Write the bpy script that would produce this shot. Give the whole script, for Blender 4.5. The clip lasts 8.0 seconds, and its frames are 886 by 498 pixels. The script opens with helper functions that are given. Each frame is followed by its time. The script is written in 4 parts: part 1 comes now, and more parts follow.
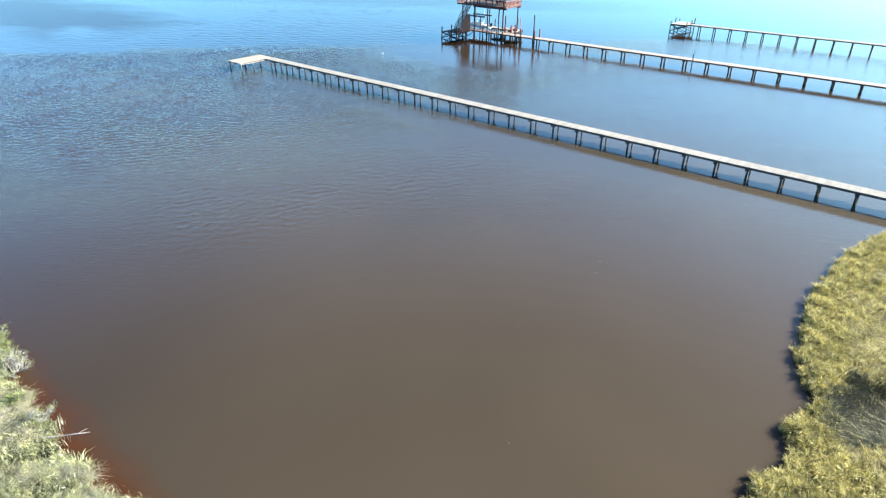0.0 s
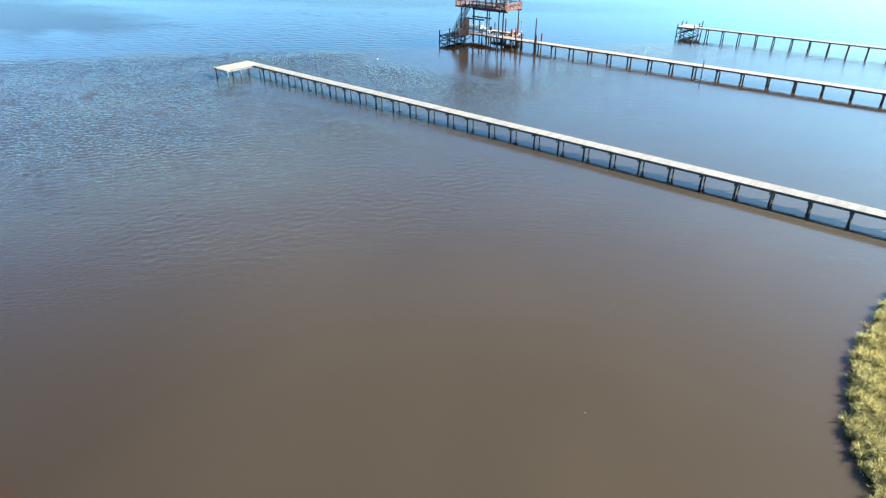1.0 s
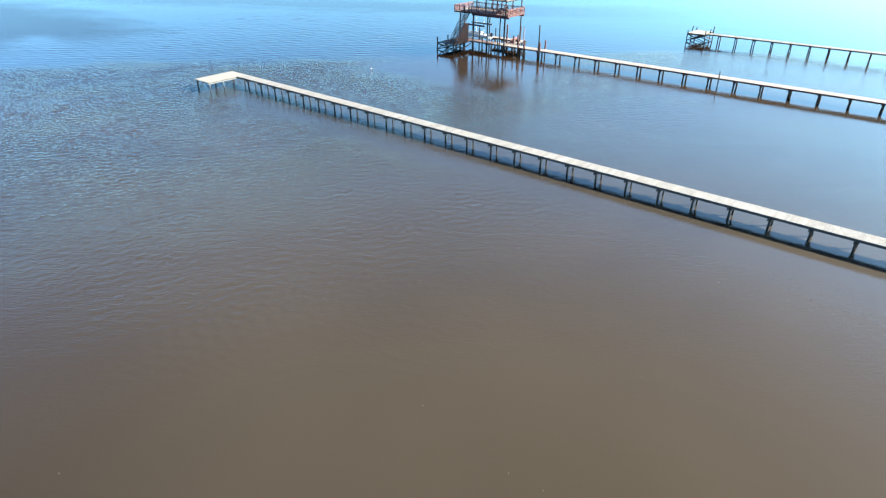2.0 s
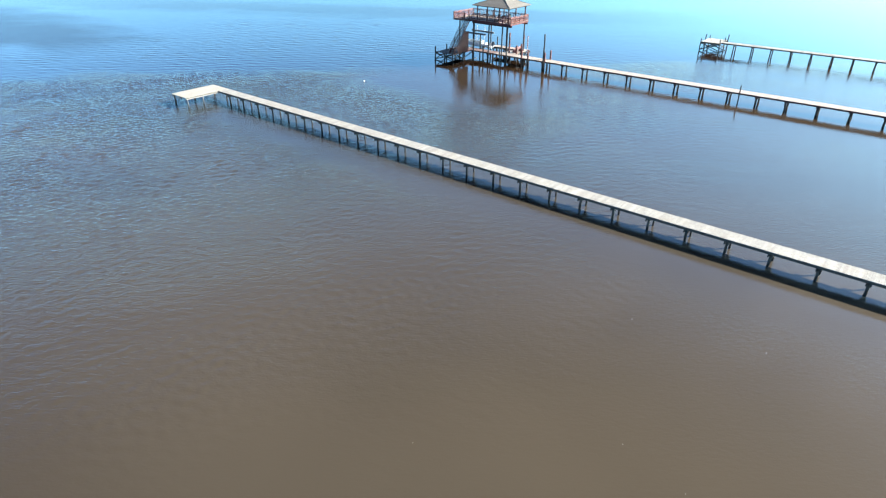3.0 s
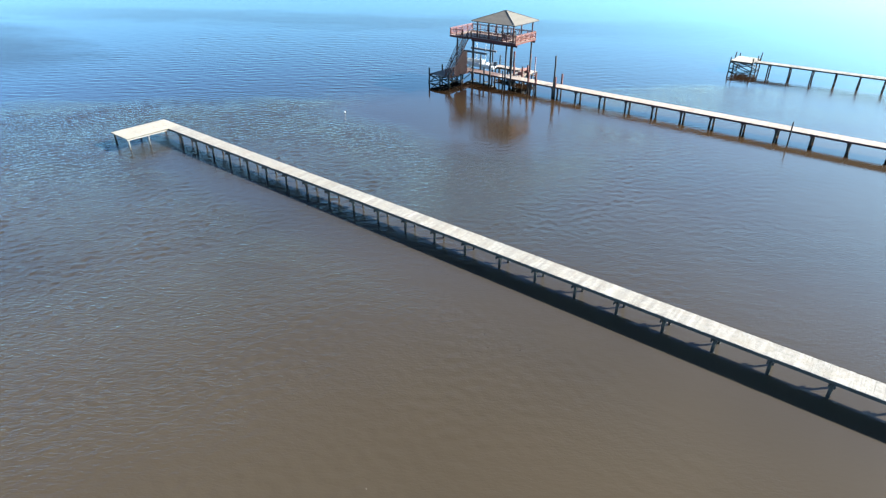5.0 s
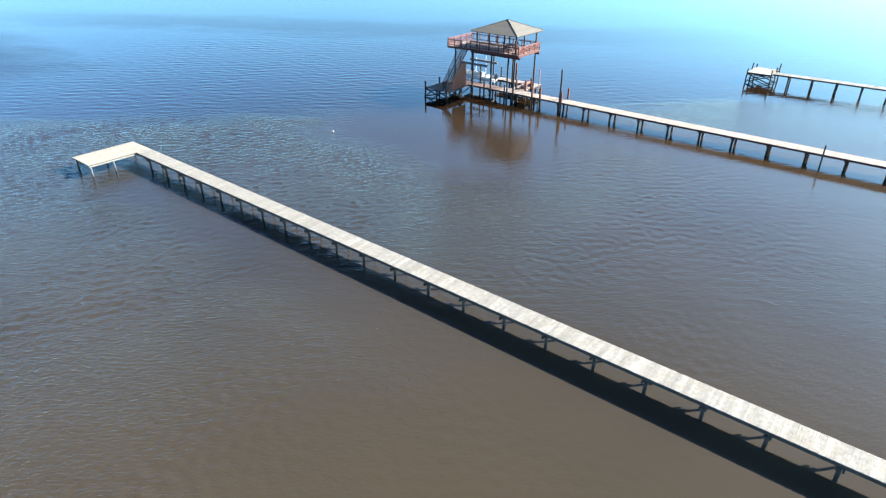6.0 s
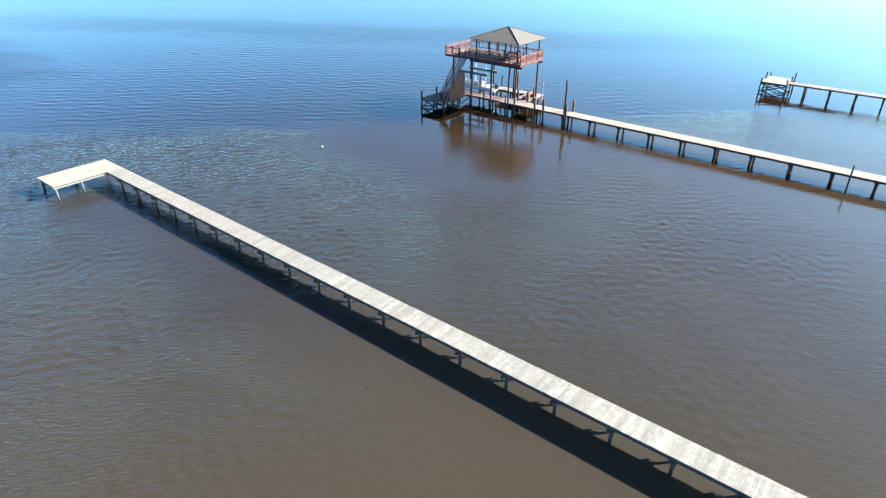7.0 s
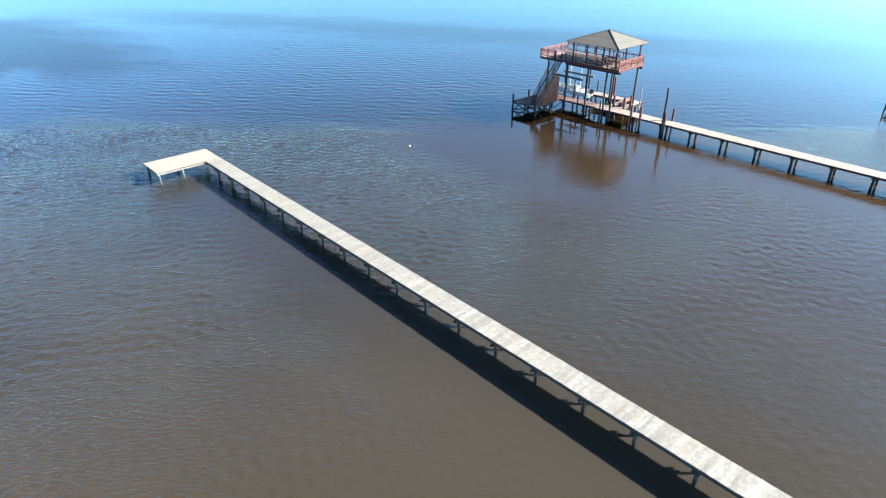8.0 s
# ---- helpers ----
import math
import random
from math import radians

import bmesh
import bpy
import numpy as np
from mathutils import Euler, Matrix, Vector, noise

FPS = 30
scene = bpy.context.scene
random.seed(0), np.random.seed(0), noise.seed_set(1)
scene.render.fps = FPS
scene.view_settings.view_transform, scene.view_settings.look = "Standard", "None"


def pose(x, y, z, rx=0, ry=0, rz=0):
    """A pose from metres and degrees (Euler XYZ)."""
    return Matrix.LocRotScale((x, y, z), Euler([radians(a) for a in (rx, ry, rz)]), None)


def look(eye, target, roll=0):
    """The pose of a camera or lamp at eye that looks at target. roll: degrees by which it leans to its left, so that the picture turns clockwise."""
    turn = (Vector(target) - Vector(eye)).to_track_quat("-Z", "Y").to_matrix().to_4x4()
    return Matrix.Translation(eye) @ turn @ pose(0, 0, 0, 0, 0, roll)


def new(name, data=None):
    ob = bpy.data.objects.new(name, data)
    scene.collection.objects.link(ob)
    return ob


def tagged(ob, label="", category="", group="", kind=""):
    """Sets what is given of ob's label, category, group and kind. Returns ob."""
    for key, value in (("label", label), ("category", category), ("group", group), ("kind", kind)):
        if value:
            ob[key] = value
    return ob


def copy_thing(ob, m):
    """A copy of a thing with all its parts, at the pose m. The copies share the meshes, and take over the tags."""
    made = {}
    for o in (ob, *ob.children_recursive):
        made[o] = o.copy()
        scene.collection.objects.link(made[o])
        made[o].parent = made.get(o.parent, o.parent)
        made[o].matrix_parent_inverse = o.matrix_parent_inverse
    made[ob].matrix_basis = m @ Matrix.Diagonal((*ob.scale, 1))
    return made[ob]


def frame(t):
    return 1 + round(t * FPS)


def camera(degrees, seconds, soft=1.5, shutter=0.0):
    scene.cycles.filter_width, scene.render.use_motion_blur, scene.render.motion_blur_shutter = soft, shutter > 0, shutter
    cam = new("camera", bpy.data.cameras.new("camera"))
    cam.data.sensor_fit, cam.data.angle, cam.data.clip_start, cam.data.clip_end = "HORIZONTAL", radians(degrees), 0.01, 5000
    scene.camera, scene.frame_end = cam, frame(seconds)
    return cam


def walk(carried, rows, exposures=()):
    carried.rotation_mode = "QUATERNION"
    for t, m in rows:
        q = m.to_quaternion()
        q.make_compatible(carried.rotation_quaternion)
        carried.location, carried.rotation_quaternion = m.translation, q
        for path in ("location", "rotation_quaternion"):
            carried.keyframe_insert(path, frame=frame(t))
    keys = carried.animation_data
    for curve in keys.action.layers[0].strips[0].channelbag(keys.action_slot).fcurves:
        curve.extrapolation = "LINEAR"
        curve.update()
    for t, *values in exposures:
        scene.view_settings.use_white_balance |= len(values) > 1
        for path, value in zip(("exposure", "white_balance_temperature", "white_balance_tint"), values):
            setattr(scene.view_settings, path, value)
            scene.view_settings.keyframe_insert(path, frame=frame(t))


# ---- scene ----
cam = camera(72.4, 8.0, 1.25)
METRES, EYE, TILT, LEAN, TURN = 49.41, 22.4, 0.0, 0.0, 39.25
ROWS = [
    (0.0, 0.0, 0.0, 0.0, 0.08, -29.18, -0.15),
    (0.5, 0.0032, 0.0552, -0.0003, 0.06, -29.21, -0.15),
    (1.0, 0.0034, 0.1137, 0.002, -0.05, -29.34, -0.16),
    (1.5, 0.0052, 0.182, 0.0028, -0.11, -29.38, -0.14),
    (3.0, 0.0145, 0.4109, -0.0001, -0.1, -29.2, -0.18),
    (3.5, 0.0153, 0.4883, 0.002, -0.14, -29.24, -0.17),
    (4.0, 0.0174, 0.5631, 0.0029, -0.18, -29.24, -0.19),
    (4.5, 0.0225, 0.6409, 0.0043, -0.18, -29.26, -0.18),
    (6.0, 0.0329, 0.8661, 0.0049, -0.29, -29.1, -0.18),
    (6.5, 0.0365, 0.928, 0.0046, -0.3, -29.09, -0.21),
    (7.0, 0.0396, 0.9744, 0.0038, -0.3, -29.04, -0.27),
    (7.5, 0.0391, 0.9955, 0.002, 0.22, -29.03, -0.31),
    (8.0, 0.037, 0.9978, 0.0015, 8.23, -29.03, -0.01),
]
walk(cam, [(t, pose(0, 0, EYE, TILT, LEAN, TURN) @ pose(METRES * x, METRES * y, METRES * z, 90 + pitch, roll, yaw)) for t, x, y, z, yaw, pitch, roll in ROWS],
     exposures=[(0.0, 2.5), (8.0, 2.5)])

# ---- light ----
SUN_AZ, SUN_EL = radians(43.0), radians(30.5)  # clockwise from +y, above the horizon
world = bpy.data.worlds.new("world")
scene.world = world
world.use_nodes = True
wn = world.node_tree
wn.nodes.clear()
sky = wn.nodes.new("ShaderNodeTexSky")
sky.sky_type = "NISHITA"
sky.sun_disc = False
sky.sun_elevation, sky.sun_rotation = SUN_EL, SUN_AZ
sky.air_density, sky.dust_density, sky.ozone_density = 0.6, 1.8, 5.0
bg = wn.nodes.new("ShaderNodeBackground")
bg.inputs["Strength"].default_value = 0.15
wo = wn.nodes.new("ShaderNodeOutputWorld")
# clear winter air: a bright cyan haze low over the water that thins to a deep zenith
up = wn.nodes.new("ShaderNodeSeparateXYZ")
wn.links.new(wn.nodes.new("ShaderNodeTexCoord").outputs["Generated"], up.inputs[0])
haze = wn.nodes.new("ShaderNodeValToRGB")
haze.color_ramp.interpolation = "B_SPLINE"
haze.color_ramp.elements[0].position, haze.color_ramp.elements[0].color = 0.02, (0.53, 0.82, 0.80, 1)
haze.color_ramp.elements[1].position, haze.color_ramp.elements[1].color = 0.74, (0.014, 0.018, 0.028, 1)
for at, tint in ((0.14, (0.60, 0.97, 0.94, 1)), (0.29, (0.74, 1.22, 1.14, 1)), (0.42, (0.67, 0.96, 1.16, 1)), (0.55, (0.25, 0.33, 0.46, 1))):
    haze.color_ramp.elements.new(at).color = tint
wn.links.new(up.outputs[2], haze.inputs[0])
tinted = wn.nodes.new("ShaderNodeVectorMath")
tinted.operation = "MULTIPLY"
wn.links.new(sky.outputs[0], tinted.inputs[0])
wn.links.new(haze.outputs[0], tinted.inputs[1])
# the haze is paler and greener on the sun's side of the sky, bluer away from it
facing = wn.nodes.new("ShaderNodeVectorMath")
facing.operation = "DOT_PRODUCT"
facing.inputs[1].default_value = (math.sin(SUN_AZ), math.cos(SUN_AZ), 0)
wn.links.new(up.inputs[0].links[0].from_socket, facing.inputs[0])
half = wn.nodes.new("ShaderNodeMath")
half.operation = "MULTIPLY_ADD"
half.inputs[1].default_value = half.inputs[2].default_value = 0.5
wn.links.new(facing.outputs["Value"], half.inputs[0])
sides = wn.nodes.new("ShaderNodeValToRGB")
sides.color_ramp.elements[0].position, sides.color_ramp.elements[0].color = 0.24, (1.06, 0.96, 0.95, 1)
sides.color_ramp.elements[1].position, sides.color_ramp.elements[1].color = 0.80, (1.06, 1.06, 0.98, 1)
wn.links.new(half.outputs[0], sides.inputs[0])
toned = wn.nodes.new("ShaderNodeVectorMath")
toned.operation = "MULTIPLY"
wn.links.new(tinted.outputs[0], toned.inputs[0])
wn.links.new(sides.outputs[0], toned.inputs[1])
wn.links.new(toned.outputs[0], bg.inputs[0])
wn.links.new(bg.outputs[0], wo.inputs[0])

sun_data = bpy.data.lights.new("sun", "SUN")
sun_data.energy, sun_data.angle, sun_data.color = 5.0, radians(0.53), (1.0, 0.95, 0.87)
sun = new("sun", sun_data)
sun_way = Vector((math.sin(SUN_AZ) * math.cos(SUN_EL), math.cos(SUN_AZ) * math.cos(SUN_EL), math.sin(SUN_EL)))
sun.matrix_world = look(sun_way * 60 + Vector((-40, 60, 0)), (-40, 60, 0))


# ---- materials ----
class Nodes:
    """A new principled material and short ways to add nodes to it."""

    def __init__(self, name, rough=0.7, metal=0.0, ior=1.45):
        self.mat = bpy.data.materials.new(name)
        self.mat.use_nodes = True
        self.t = self.mat.node_tree
        self.p = self.t.nodes["Principled BSDF"]
        self.p.inputs["Roughness"].default_value = rough
        self.p.inputs["Metallic"].default_value = metal
        self.p.inputs["IOR"].default_value = ior

    def node(self, kind, **settings):
        n = self.t.nodes.new(kind)
        for key, value in settings.items():
            n.inputs[key].default_value = value
        return n

    def link(self, a, b):
        self.t.links.new(a, b)

    def position(self, sx=1.0, sy=1.0, sz=1.0, turn=0.0, local=False):
        m = self.node("ShaderNodeMapping")
        m.vector_type = "TEXTURE"  # turns first, then stretches
        m.inputs["Scale"].default_value = (1 / sx, 1 / sy, 1 / sz)
        m.inputs["Rotation"].default_value = (0, 0, radians(turn))
        if local:
            self.link(self.node("ShaderNodeTexCoord").outputs["Object"], m.inputs[0])
        else:
            self.link(self.node("ShaderNodeNewGeometry").outputs["Position"], m.inputs[0])
        return m.outputs[0]

    def noise(self, where, scale, detail=4.0, rough=0.55, warp=0.0):
        n = self.node("ShaderNodeTexNoise", Scale=scale, Detail=detail, Roughness=rough, Distortion=warp)
        self.link(where, n.inputs["Vector"])
        return n.outputs["Fac"]

    def ramp(self, fac, *stops):
        r = self.node("ShaderNodeValToRGB")
        while len(r.color_ramp.elements) < len(stops):
            r.color_ramp.elements.new(0.5)
        for e, (at, c) in zip(r.color_ramp.elements, stops):
            e.position = at
            e.color = (*c, 1) if len(c) == 3 else c
        self.link(fac, r.inputs[0])
        return r.outputs[0]

    def mix(self, fac, a, b, how="MIX"):
        m = self.t.nodes.new("ShaderNodeMix")
        m.data_type, m.blend_type = "RGBA", how
        for socket, value in ((m.inputs[0], fac), (m.inputs[6], a), (m.inputs[7], b)):
            if isinstance(value, (int, float)):
                socket.default_value = value
            elif isinstance(value, tuple):
                socket.default_value = (*value, 1)
            else:
                self.link(value, socket)
        return m.outputs[2]

    def math(self, how, a, b=0.0, clamp=False):
        m = self.t.nodes.new("ShaderNodeMath")
        m.operation, m.use_clamp = how, clamp
        for socket, value in ((m.inputs[0], a), (m.inputs[1], b)):
            if isinstance(value, (int, float)):
                socket.default_value = value
            else:
                self.link(value, socket)
        return m.outputs[0]

    def bump(self, height, strength, distance):
        b = self.node("ShaderNodeBump", Strength=strength, Distance=distance)
        self.link(height, b.inputs["Height"])
        self.link(b.outputs[0], self.p.inputs["Normal"])
        return b

    def colour(self, socket):
        self.link(socket, self.p.inputs["Base Color"])
        return self


def tone(k):
    return (k, k, k)


def make_wood(name, dark, light, along=(1, 14, 14), spread=0.35, rough=0.75, stain=None, stain_at=(0.52, 0.7), bands=0.0):
    """Weathered wood: long grain, blotches, a tone of its own for every piece, and a stain in patches."""
    n = Nodes(name, rough)
    grain = n.noise(n.position(*along), 3.0, 5.0, 0.65, 0.4)
    blotch = n.noise(n.position(), 4.0 if bands else 1.7, 4.0, 0.65)
    c = n.ramp(grain, (0.25, dark), (0.75, light))
    c = n.mix(n.ramp(blotch, (0.35, tone(0.0)), (0.65, tone(1.0))), c, n.mix(1.0, c, tone(0.72), "MULTIPLY"))
    own = n.node("ShaderNodeObjectInfo").outputs["Random"]
    c = n.mix(1.0, c, n.ramp(own, (0.0, tone(1 - spread)), (1.0, tone(1.0))), "MULTIPLY")
    if bands:  # runs of boards laid and bleached together
        run = n.noise(n.position(1.0, 0.12, 1.0), 1.5, 3.0, 0.6)
        c = n.mix(1.0, c, n.ramp(run, (0.38, tone(1 - bands)), (0.62, tone(1.0))), "MULTIPLY")
    if stain:
        patch = n.noise(n.position(), 1.1, 6.0, 0.75, 0.8)
        c = n.mix(n.ramp(patch, (stain_at[0], tone(0.0)), (stain_at[1], tone(0.8))), c, stain)
    n.colour(c)
    n.p.inputs["Specular IOR Level"].default_value = 0.25
    n.bump(grain, 0.5, 0.004)
    return n.mat


def make_pile(name, dry, wet):
    """Round pile timber: dark and slimy near the water, greyer and drier above, with upright grain."""
    n = Nodes(name, 0.8)
    grain = n.noise(n.position(16, 16, 1.2), 2.5, 5.0, 0.65, 0.3)
    c = n.ramp(grain, (0.3, tuple(v * 0.55 for v in dry)), (0.7, dry))
    xyz = n.node("ShaderNodeSeparateXYZ")
    n.link(n.node("ShaderNodeNewGeometry").outputs["Position"], xyz.inputs[0])
    wobble = n.math("ADD", xyz.outputs[2], n.math("MULTIPLY", n.noise(n.position(), 3.0), 0.5))
    c = n.mix(n.ramp(wobble, (0.45, tone(1.0)), (0.85, tone(0.0))), c, wet)
    own = n.node("ShaderNodeObjectInfo").outputs["Random"]
    n.colour(n.mix(1.0, c, n.ramp(own, (0.0, tone(0.65)), (1.0, tone(1.0))), "MULTIPLY"))
    n.bump(grain, 0.6, 0.01)
    return n.mat


def make_paint(name, base, rough=0.45, worn=0.85):
    n = Nodes(name, rough)
    f = n.noise(n.position(), 6.0, 4.0)
    n.colour(n.ramp(f, (0.3, tuple(v * worn for v in base)), (0.7, base)))
    return n.mat


def make_water():
    """Turbid tannin-brown river water: a muddy body under a mirror surface with wind ripples in patches."""
    n = Nodes("river_water", 0.06, ior=1.333)
    xyz = n.node("ShaderNodeSeparateXYZ")
    n.link(n.node("ShaderNodeNewGeometry").outputs["Position"], xyz.inputs[0])
    x, y = xyz.outputs[0], xyz.outputs[1]

    def around(value, centre, near, far):
        """1 within `near` metres of the centre, falling to 0 at `far`."""
        d = n.math("ABSOLUTE", n.math("SUBTRACT", value, centre))
        return n.math("SUBTRACT", 1.0, n.math("DIVIDE", n.math("SUBTRACT", d, near), far - near), True)

    def between(value, lo, hi):
        """0 up to lo, rising to 1 at hi, softly at both ends."""
        return n.ramp(n.math("DIVIDE", n.math("SUBTRACT", value, lo), hi - lo, True), (0.0, tone(0.0)), (0.25, tone(0.12)), (0.75, tone(0.88)), (1.0, tone(1.0)))

    ragged = n.math("MULTIPLY", n.math("SUBTRACT", n.noise(n.position(0.6, 1.3, 1, 30), 0.07, 5.0, 0.65, 0.4), 0.5), 26.0)
    drift = n.math("MULTIPLY", n.math("SUBTRACT", n.noise(n.position(), 0.03, 3.0), 0.5), 24.0)
    # the edge of the shoal, where silty shallows give way to the dark channel: metres towards the bank
    shoal = n.math("ADD", n.math("SUBTRACT", x, y), n.math("ADD", ragged, 168.0))
    near = between(shoal, -7.0, 7.0)

    # body: silt in the bay, dark tea in the channel
    silt = n.noise(n.position(), 0.035, 3.0, 0.5, 0.6)
    out = n.math("ADD", n.math("SUBTRACT", y, n.math("MULTIPLY", n.math("ADD", x, 60.0), 0.35)), drift)
    body = n.ramp(n.math("DIVIDE", out, 120.0), (0.0, (0.0312, 0.0258, 0.0192)), (0.26, (0.0320, 0.0268, 0.0196)), (0.52, (0.0214, 0.0206, 0.0184)), (0.80, (0.0180, 0.0112, 0.0056)))
    body = n.mix(1.0, body, n.ramp(silt, (0.35, tone(0.88)), (0.68, tone(1.1))), "MULTIPLY")
    # paler to the north-east: the brighter sky reflection there is put into the body
    side = n.math("ADD", x, n.math("MULTIPLY", y, 0.9))
    body = n.mix(1.0, body, n.ramp(n.math("DIVIDE", n.math("ADD", side, 40.0), 110.0), (0.10, (0.92, 0.90, 0.90)), (0.50, (1.16, 1.10, 1.04)), (0.95, (1.45, 1.42, 1.40))), "MULTIPLY")
    # clearer close under the south bank
    clear = n.math("MULTIPLY", n.math("SUBTRACT", 1.0, between(n.math("ADD", y, n.math("MULTIPLY", drift, 0.3)), 5.0, 30.0)), between(n.math("MULTIPLY", x, -1.0), 6.0, 30.0))
    body = n.mix(clear, body, n.mix(1.0, body, (0.76, 0.74, 0.75), "MULTIPLY"))
    outer = n.math("MULTIPLY", n.math("SUBTRACT", 1.0, between(n.math("ADD", y, n.math("MULTIPLY", drift, 0.3)), 16.0, 44.0)), between(n.math("MULTIPLY", x, -1.0), 44.0, 74.0))
    body = n.mix(outer, body, n.mix(1.0, body, (0.80, 0.79, 0.80), "MULTIPLY"))
    body = n.mix(near, n.mix(1.0, body, (0.45, 0.42, 0.45), "MULTIPLY"), body)
    # shallow, iron-red water over the mud along the south bank
    out = n.math("ADD", n.math("SUBTRACT", y, 5.0), n.math("MULTIPLY", n.math("SUBTRACT", n.noise(n.position(), 0.5, 4.0), 0.5), 2.0))
    rust = n.mix(n.noise(n.position(), 0.9, 3.0), (0.048, 0.014, 0.004), (0.024, 0.012, 0.006))
    body = n.mix(n.ramp(n.math("DIVIDE", out, 1.9), (0.0, tone(0.80)), (0.35, tone(0.40)), (0.95, tone(0.0))), body, rust)

    # chop on the shoal, gentle long ripples over the channel
    gusts = n.ramp(n.noise(n.position(0.8, 1.5, 1, 40), 0.06, 4.0, 0.6, 0.8), (0.35, tone(0.50)), (0.62, tone(1.0)))
    chop = n.math("MULTIPLY", gusts, near)
    chop = n.math("MULTIPLY", chop, n.math("SUBTRACT", 1.0, n.math("MULTIPLY", between(n.math("ADD", x, drift), -66.0, -30.0), 0.78)))
    # dying away towards the head of the bay
    fetch = n.math("SUBTRACT", n.math("MULTIPLY", y, 0.78), n.math("MULTIPLY", x, 0.63))
    chop = n.math("MULTIPLY", chop, n.math("ADD", n.math("MULTIPLY", between(n.math("ADD", fetch, n.math("MULTIPLY", ragged, 0.6)), 24.0, 56.0), 0.92), 0.08))
    # calm in the lee of the long pier, of the boathouse and of the south bank
    edge = n.math("ADD", y, n.math("MULTIPLY", n.math("SUBTRACT", n.noise(n.position(), 0.16, 3.0), 0.5), 4.0))
    calm = n.math("MULTIPLY", n.math("MULTIPLY", around(edge, 58.0, 2.6, 6.0), between(x, -92.0, -84.0)), 0.72)
    calm = n.math("MAXIMUM", calm, n.math("MULTIPLY", n.math("MULTIPLY", around(edge, 92.5, 11.5, 18.0), around(n.math("ADD", x, n.math("MULTIPLY", drift, 0.5)), -68.0, 11.0, 20.0)), 0.97))
    calm = n.math("MAXIMUM", calm, n.math("MULTIPLY", n.math("MULTIPLY", around(edge, 101.0, 3.0, 8.0), between(x, -76.0, -66.0)), 0.8))
    calm = n.math("MAXIMUM", calm, n.math("SUBTRACT", 1.0, between(y, 4.0, 14.0)))
    lull = n.math("SUBTRACT", 1.0, n.math("MULTIPLY", calm, 0.92))
    chop = n.math("MULTIPLY", chop, lull)
    roll = n.math("MULTIPLY", n.math("SUBTRACT", 1.0, n.math("MULTIPLY", near, 0.65)), lull)
    roll = n.math("MULTIPLY", roll, n.math("SUBTRACT", 1.0, n.math("MULTIPLY", between(x, -95.0, -55.0), 0.3)))
    # ruffled patches far out on the slick channel, each too fine to see a single wave in
    cats_paw = n.math("MULTIPLY", around(n.math("ADD", y, ragged), 60.0, 9.0, 22.0), around(n.math("ADD", x, ragged), -176.0, 28.0, 48.0))
    slick = n.math("MULTIPLY", around(n.math("ADD", y, n.math("MULTIPLY", ragged, 0.5)), 54.0, 2.0, 6.5), around(n.math("ADD", x, ragged), -142.0, 6.0, 13.0))
    cats_paw = n.math("MULTIPLY", cats_paw, n.math("SUBTRACT", 1.0, slick))
    streak = n.math("MULTIPLY", around(n.math("ADD", n.math("SUBTRACT", y, n.math("MULTIPLY", n.math("ADD", x, 150.0), 0.55)), ragged), 122.0, 5.0, 16.0), around(x, -140.0, 40.0, 90.0))
    ruffle = n.math("MAXIMUM", n.math("MULTIPLY", cats_paw, 0.55), n.math("MULTIPLY", streak, 0.30))
    ruffle = n.math("MAXIMUM", ruffle, n.math("MULTIPLY", chop, 0.10))

    small = n.noise(n.position(0.62, 1.35, 1, 36), 3.8, 2.5, 0.62, 0.3)
    fine = n.noise(n.position(1.1, 1.0, 1, 20), 8.0, 2.0, 0.6, 0.2)
    long = n.noise(n.position(0.75, 1.15, 1, 39), 0.75, 3.0, 0.6, 0.3)
    swell = n.noise(n.position(0.5, 1.0, 1, 55), 0.26, 2.0, 0.5, 0.4)
    h = n.math("ADD", n.math("MULTIPLY", small, 0.125), n.math("MULTIPLY", fine, 0.028))
    h = n.math("MULTIPLY", h, chop)
    h = n.math("ADD", h, n.math("MULTIPLY", n.math("MULTIPLY", long, roll), 0.030))
    h = n.math("ADD", h, n.math("MULTIPLY", n.math("MULTIPLY", fine, lull), 0.003))
    h = n.math("ADD", h, n.math("MULTIPLY", swell, 0.010))
    wave = n.node("ShaderNodeBump", Strength=1.0, Distance=1.0)
    n.link(h, wave.inputs["Height"])
    mud = n.node("ShaderNodeBsdfDiffuse")
    n.link(body, mud.inputs["Color"])
    gloss = n.node("ShaderNodeBsdfGlossy")
    n.link(n.math("ADD", n.math("MULTIPLY", ruffle, 0.16), 0.03), gloss.inputs["Roughness"])
    n.link(wave.outputs[0], gloss.inputs["Normal"])
    fresnel = n.node("ShaderNodeFresnel", IOR=1.333)
    n.link(wave.outputs[0], fresnel.inputs["Normal"])
    # slopes within a ruffle turn part of the mirror away from the low sky
    mirror = n.math("MULTIPLY", fresnel.outputs[0], n.math("SUBTRACT", 1.0, n.math("MULTIPLY", ruffle, 0.62)))
    both = n.t.nodes.new("ShaderNodeMixShader")
    n.link(mirror, both.inputs[0])
    n.link(mud.outputs[0], both.inputs[1])
    n.link(gloss.outputs[0], both.inputs[2])
    n.link(both.outputs[0], n.t.nodes["Material Output"].inputs["Surface"])
    return n.mat


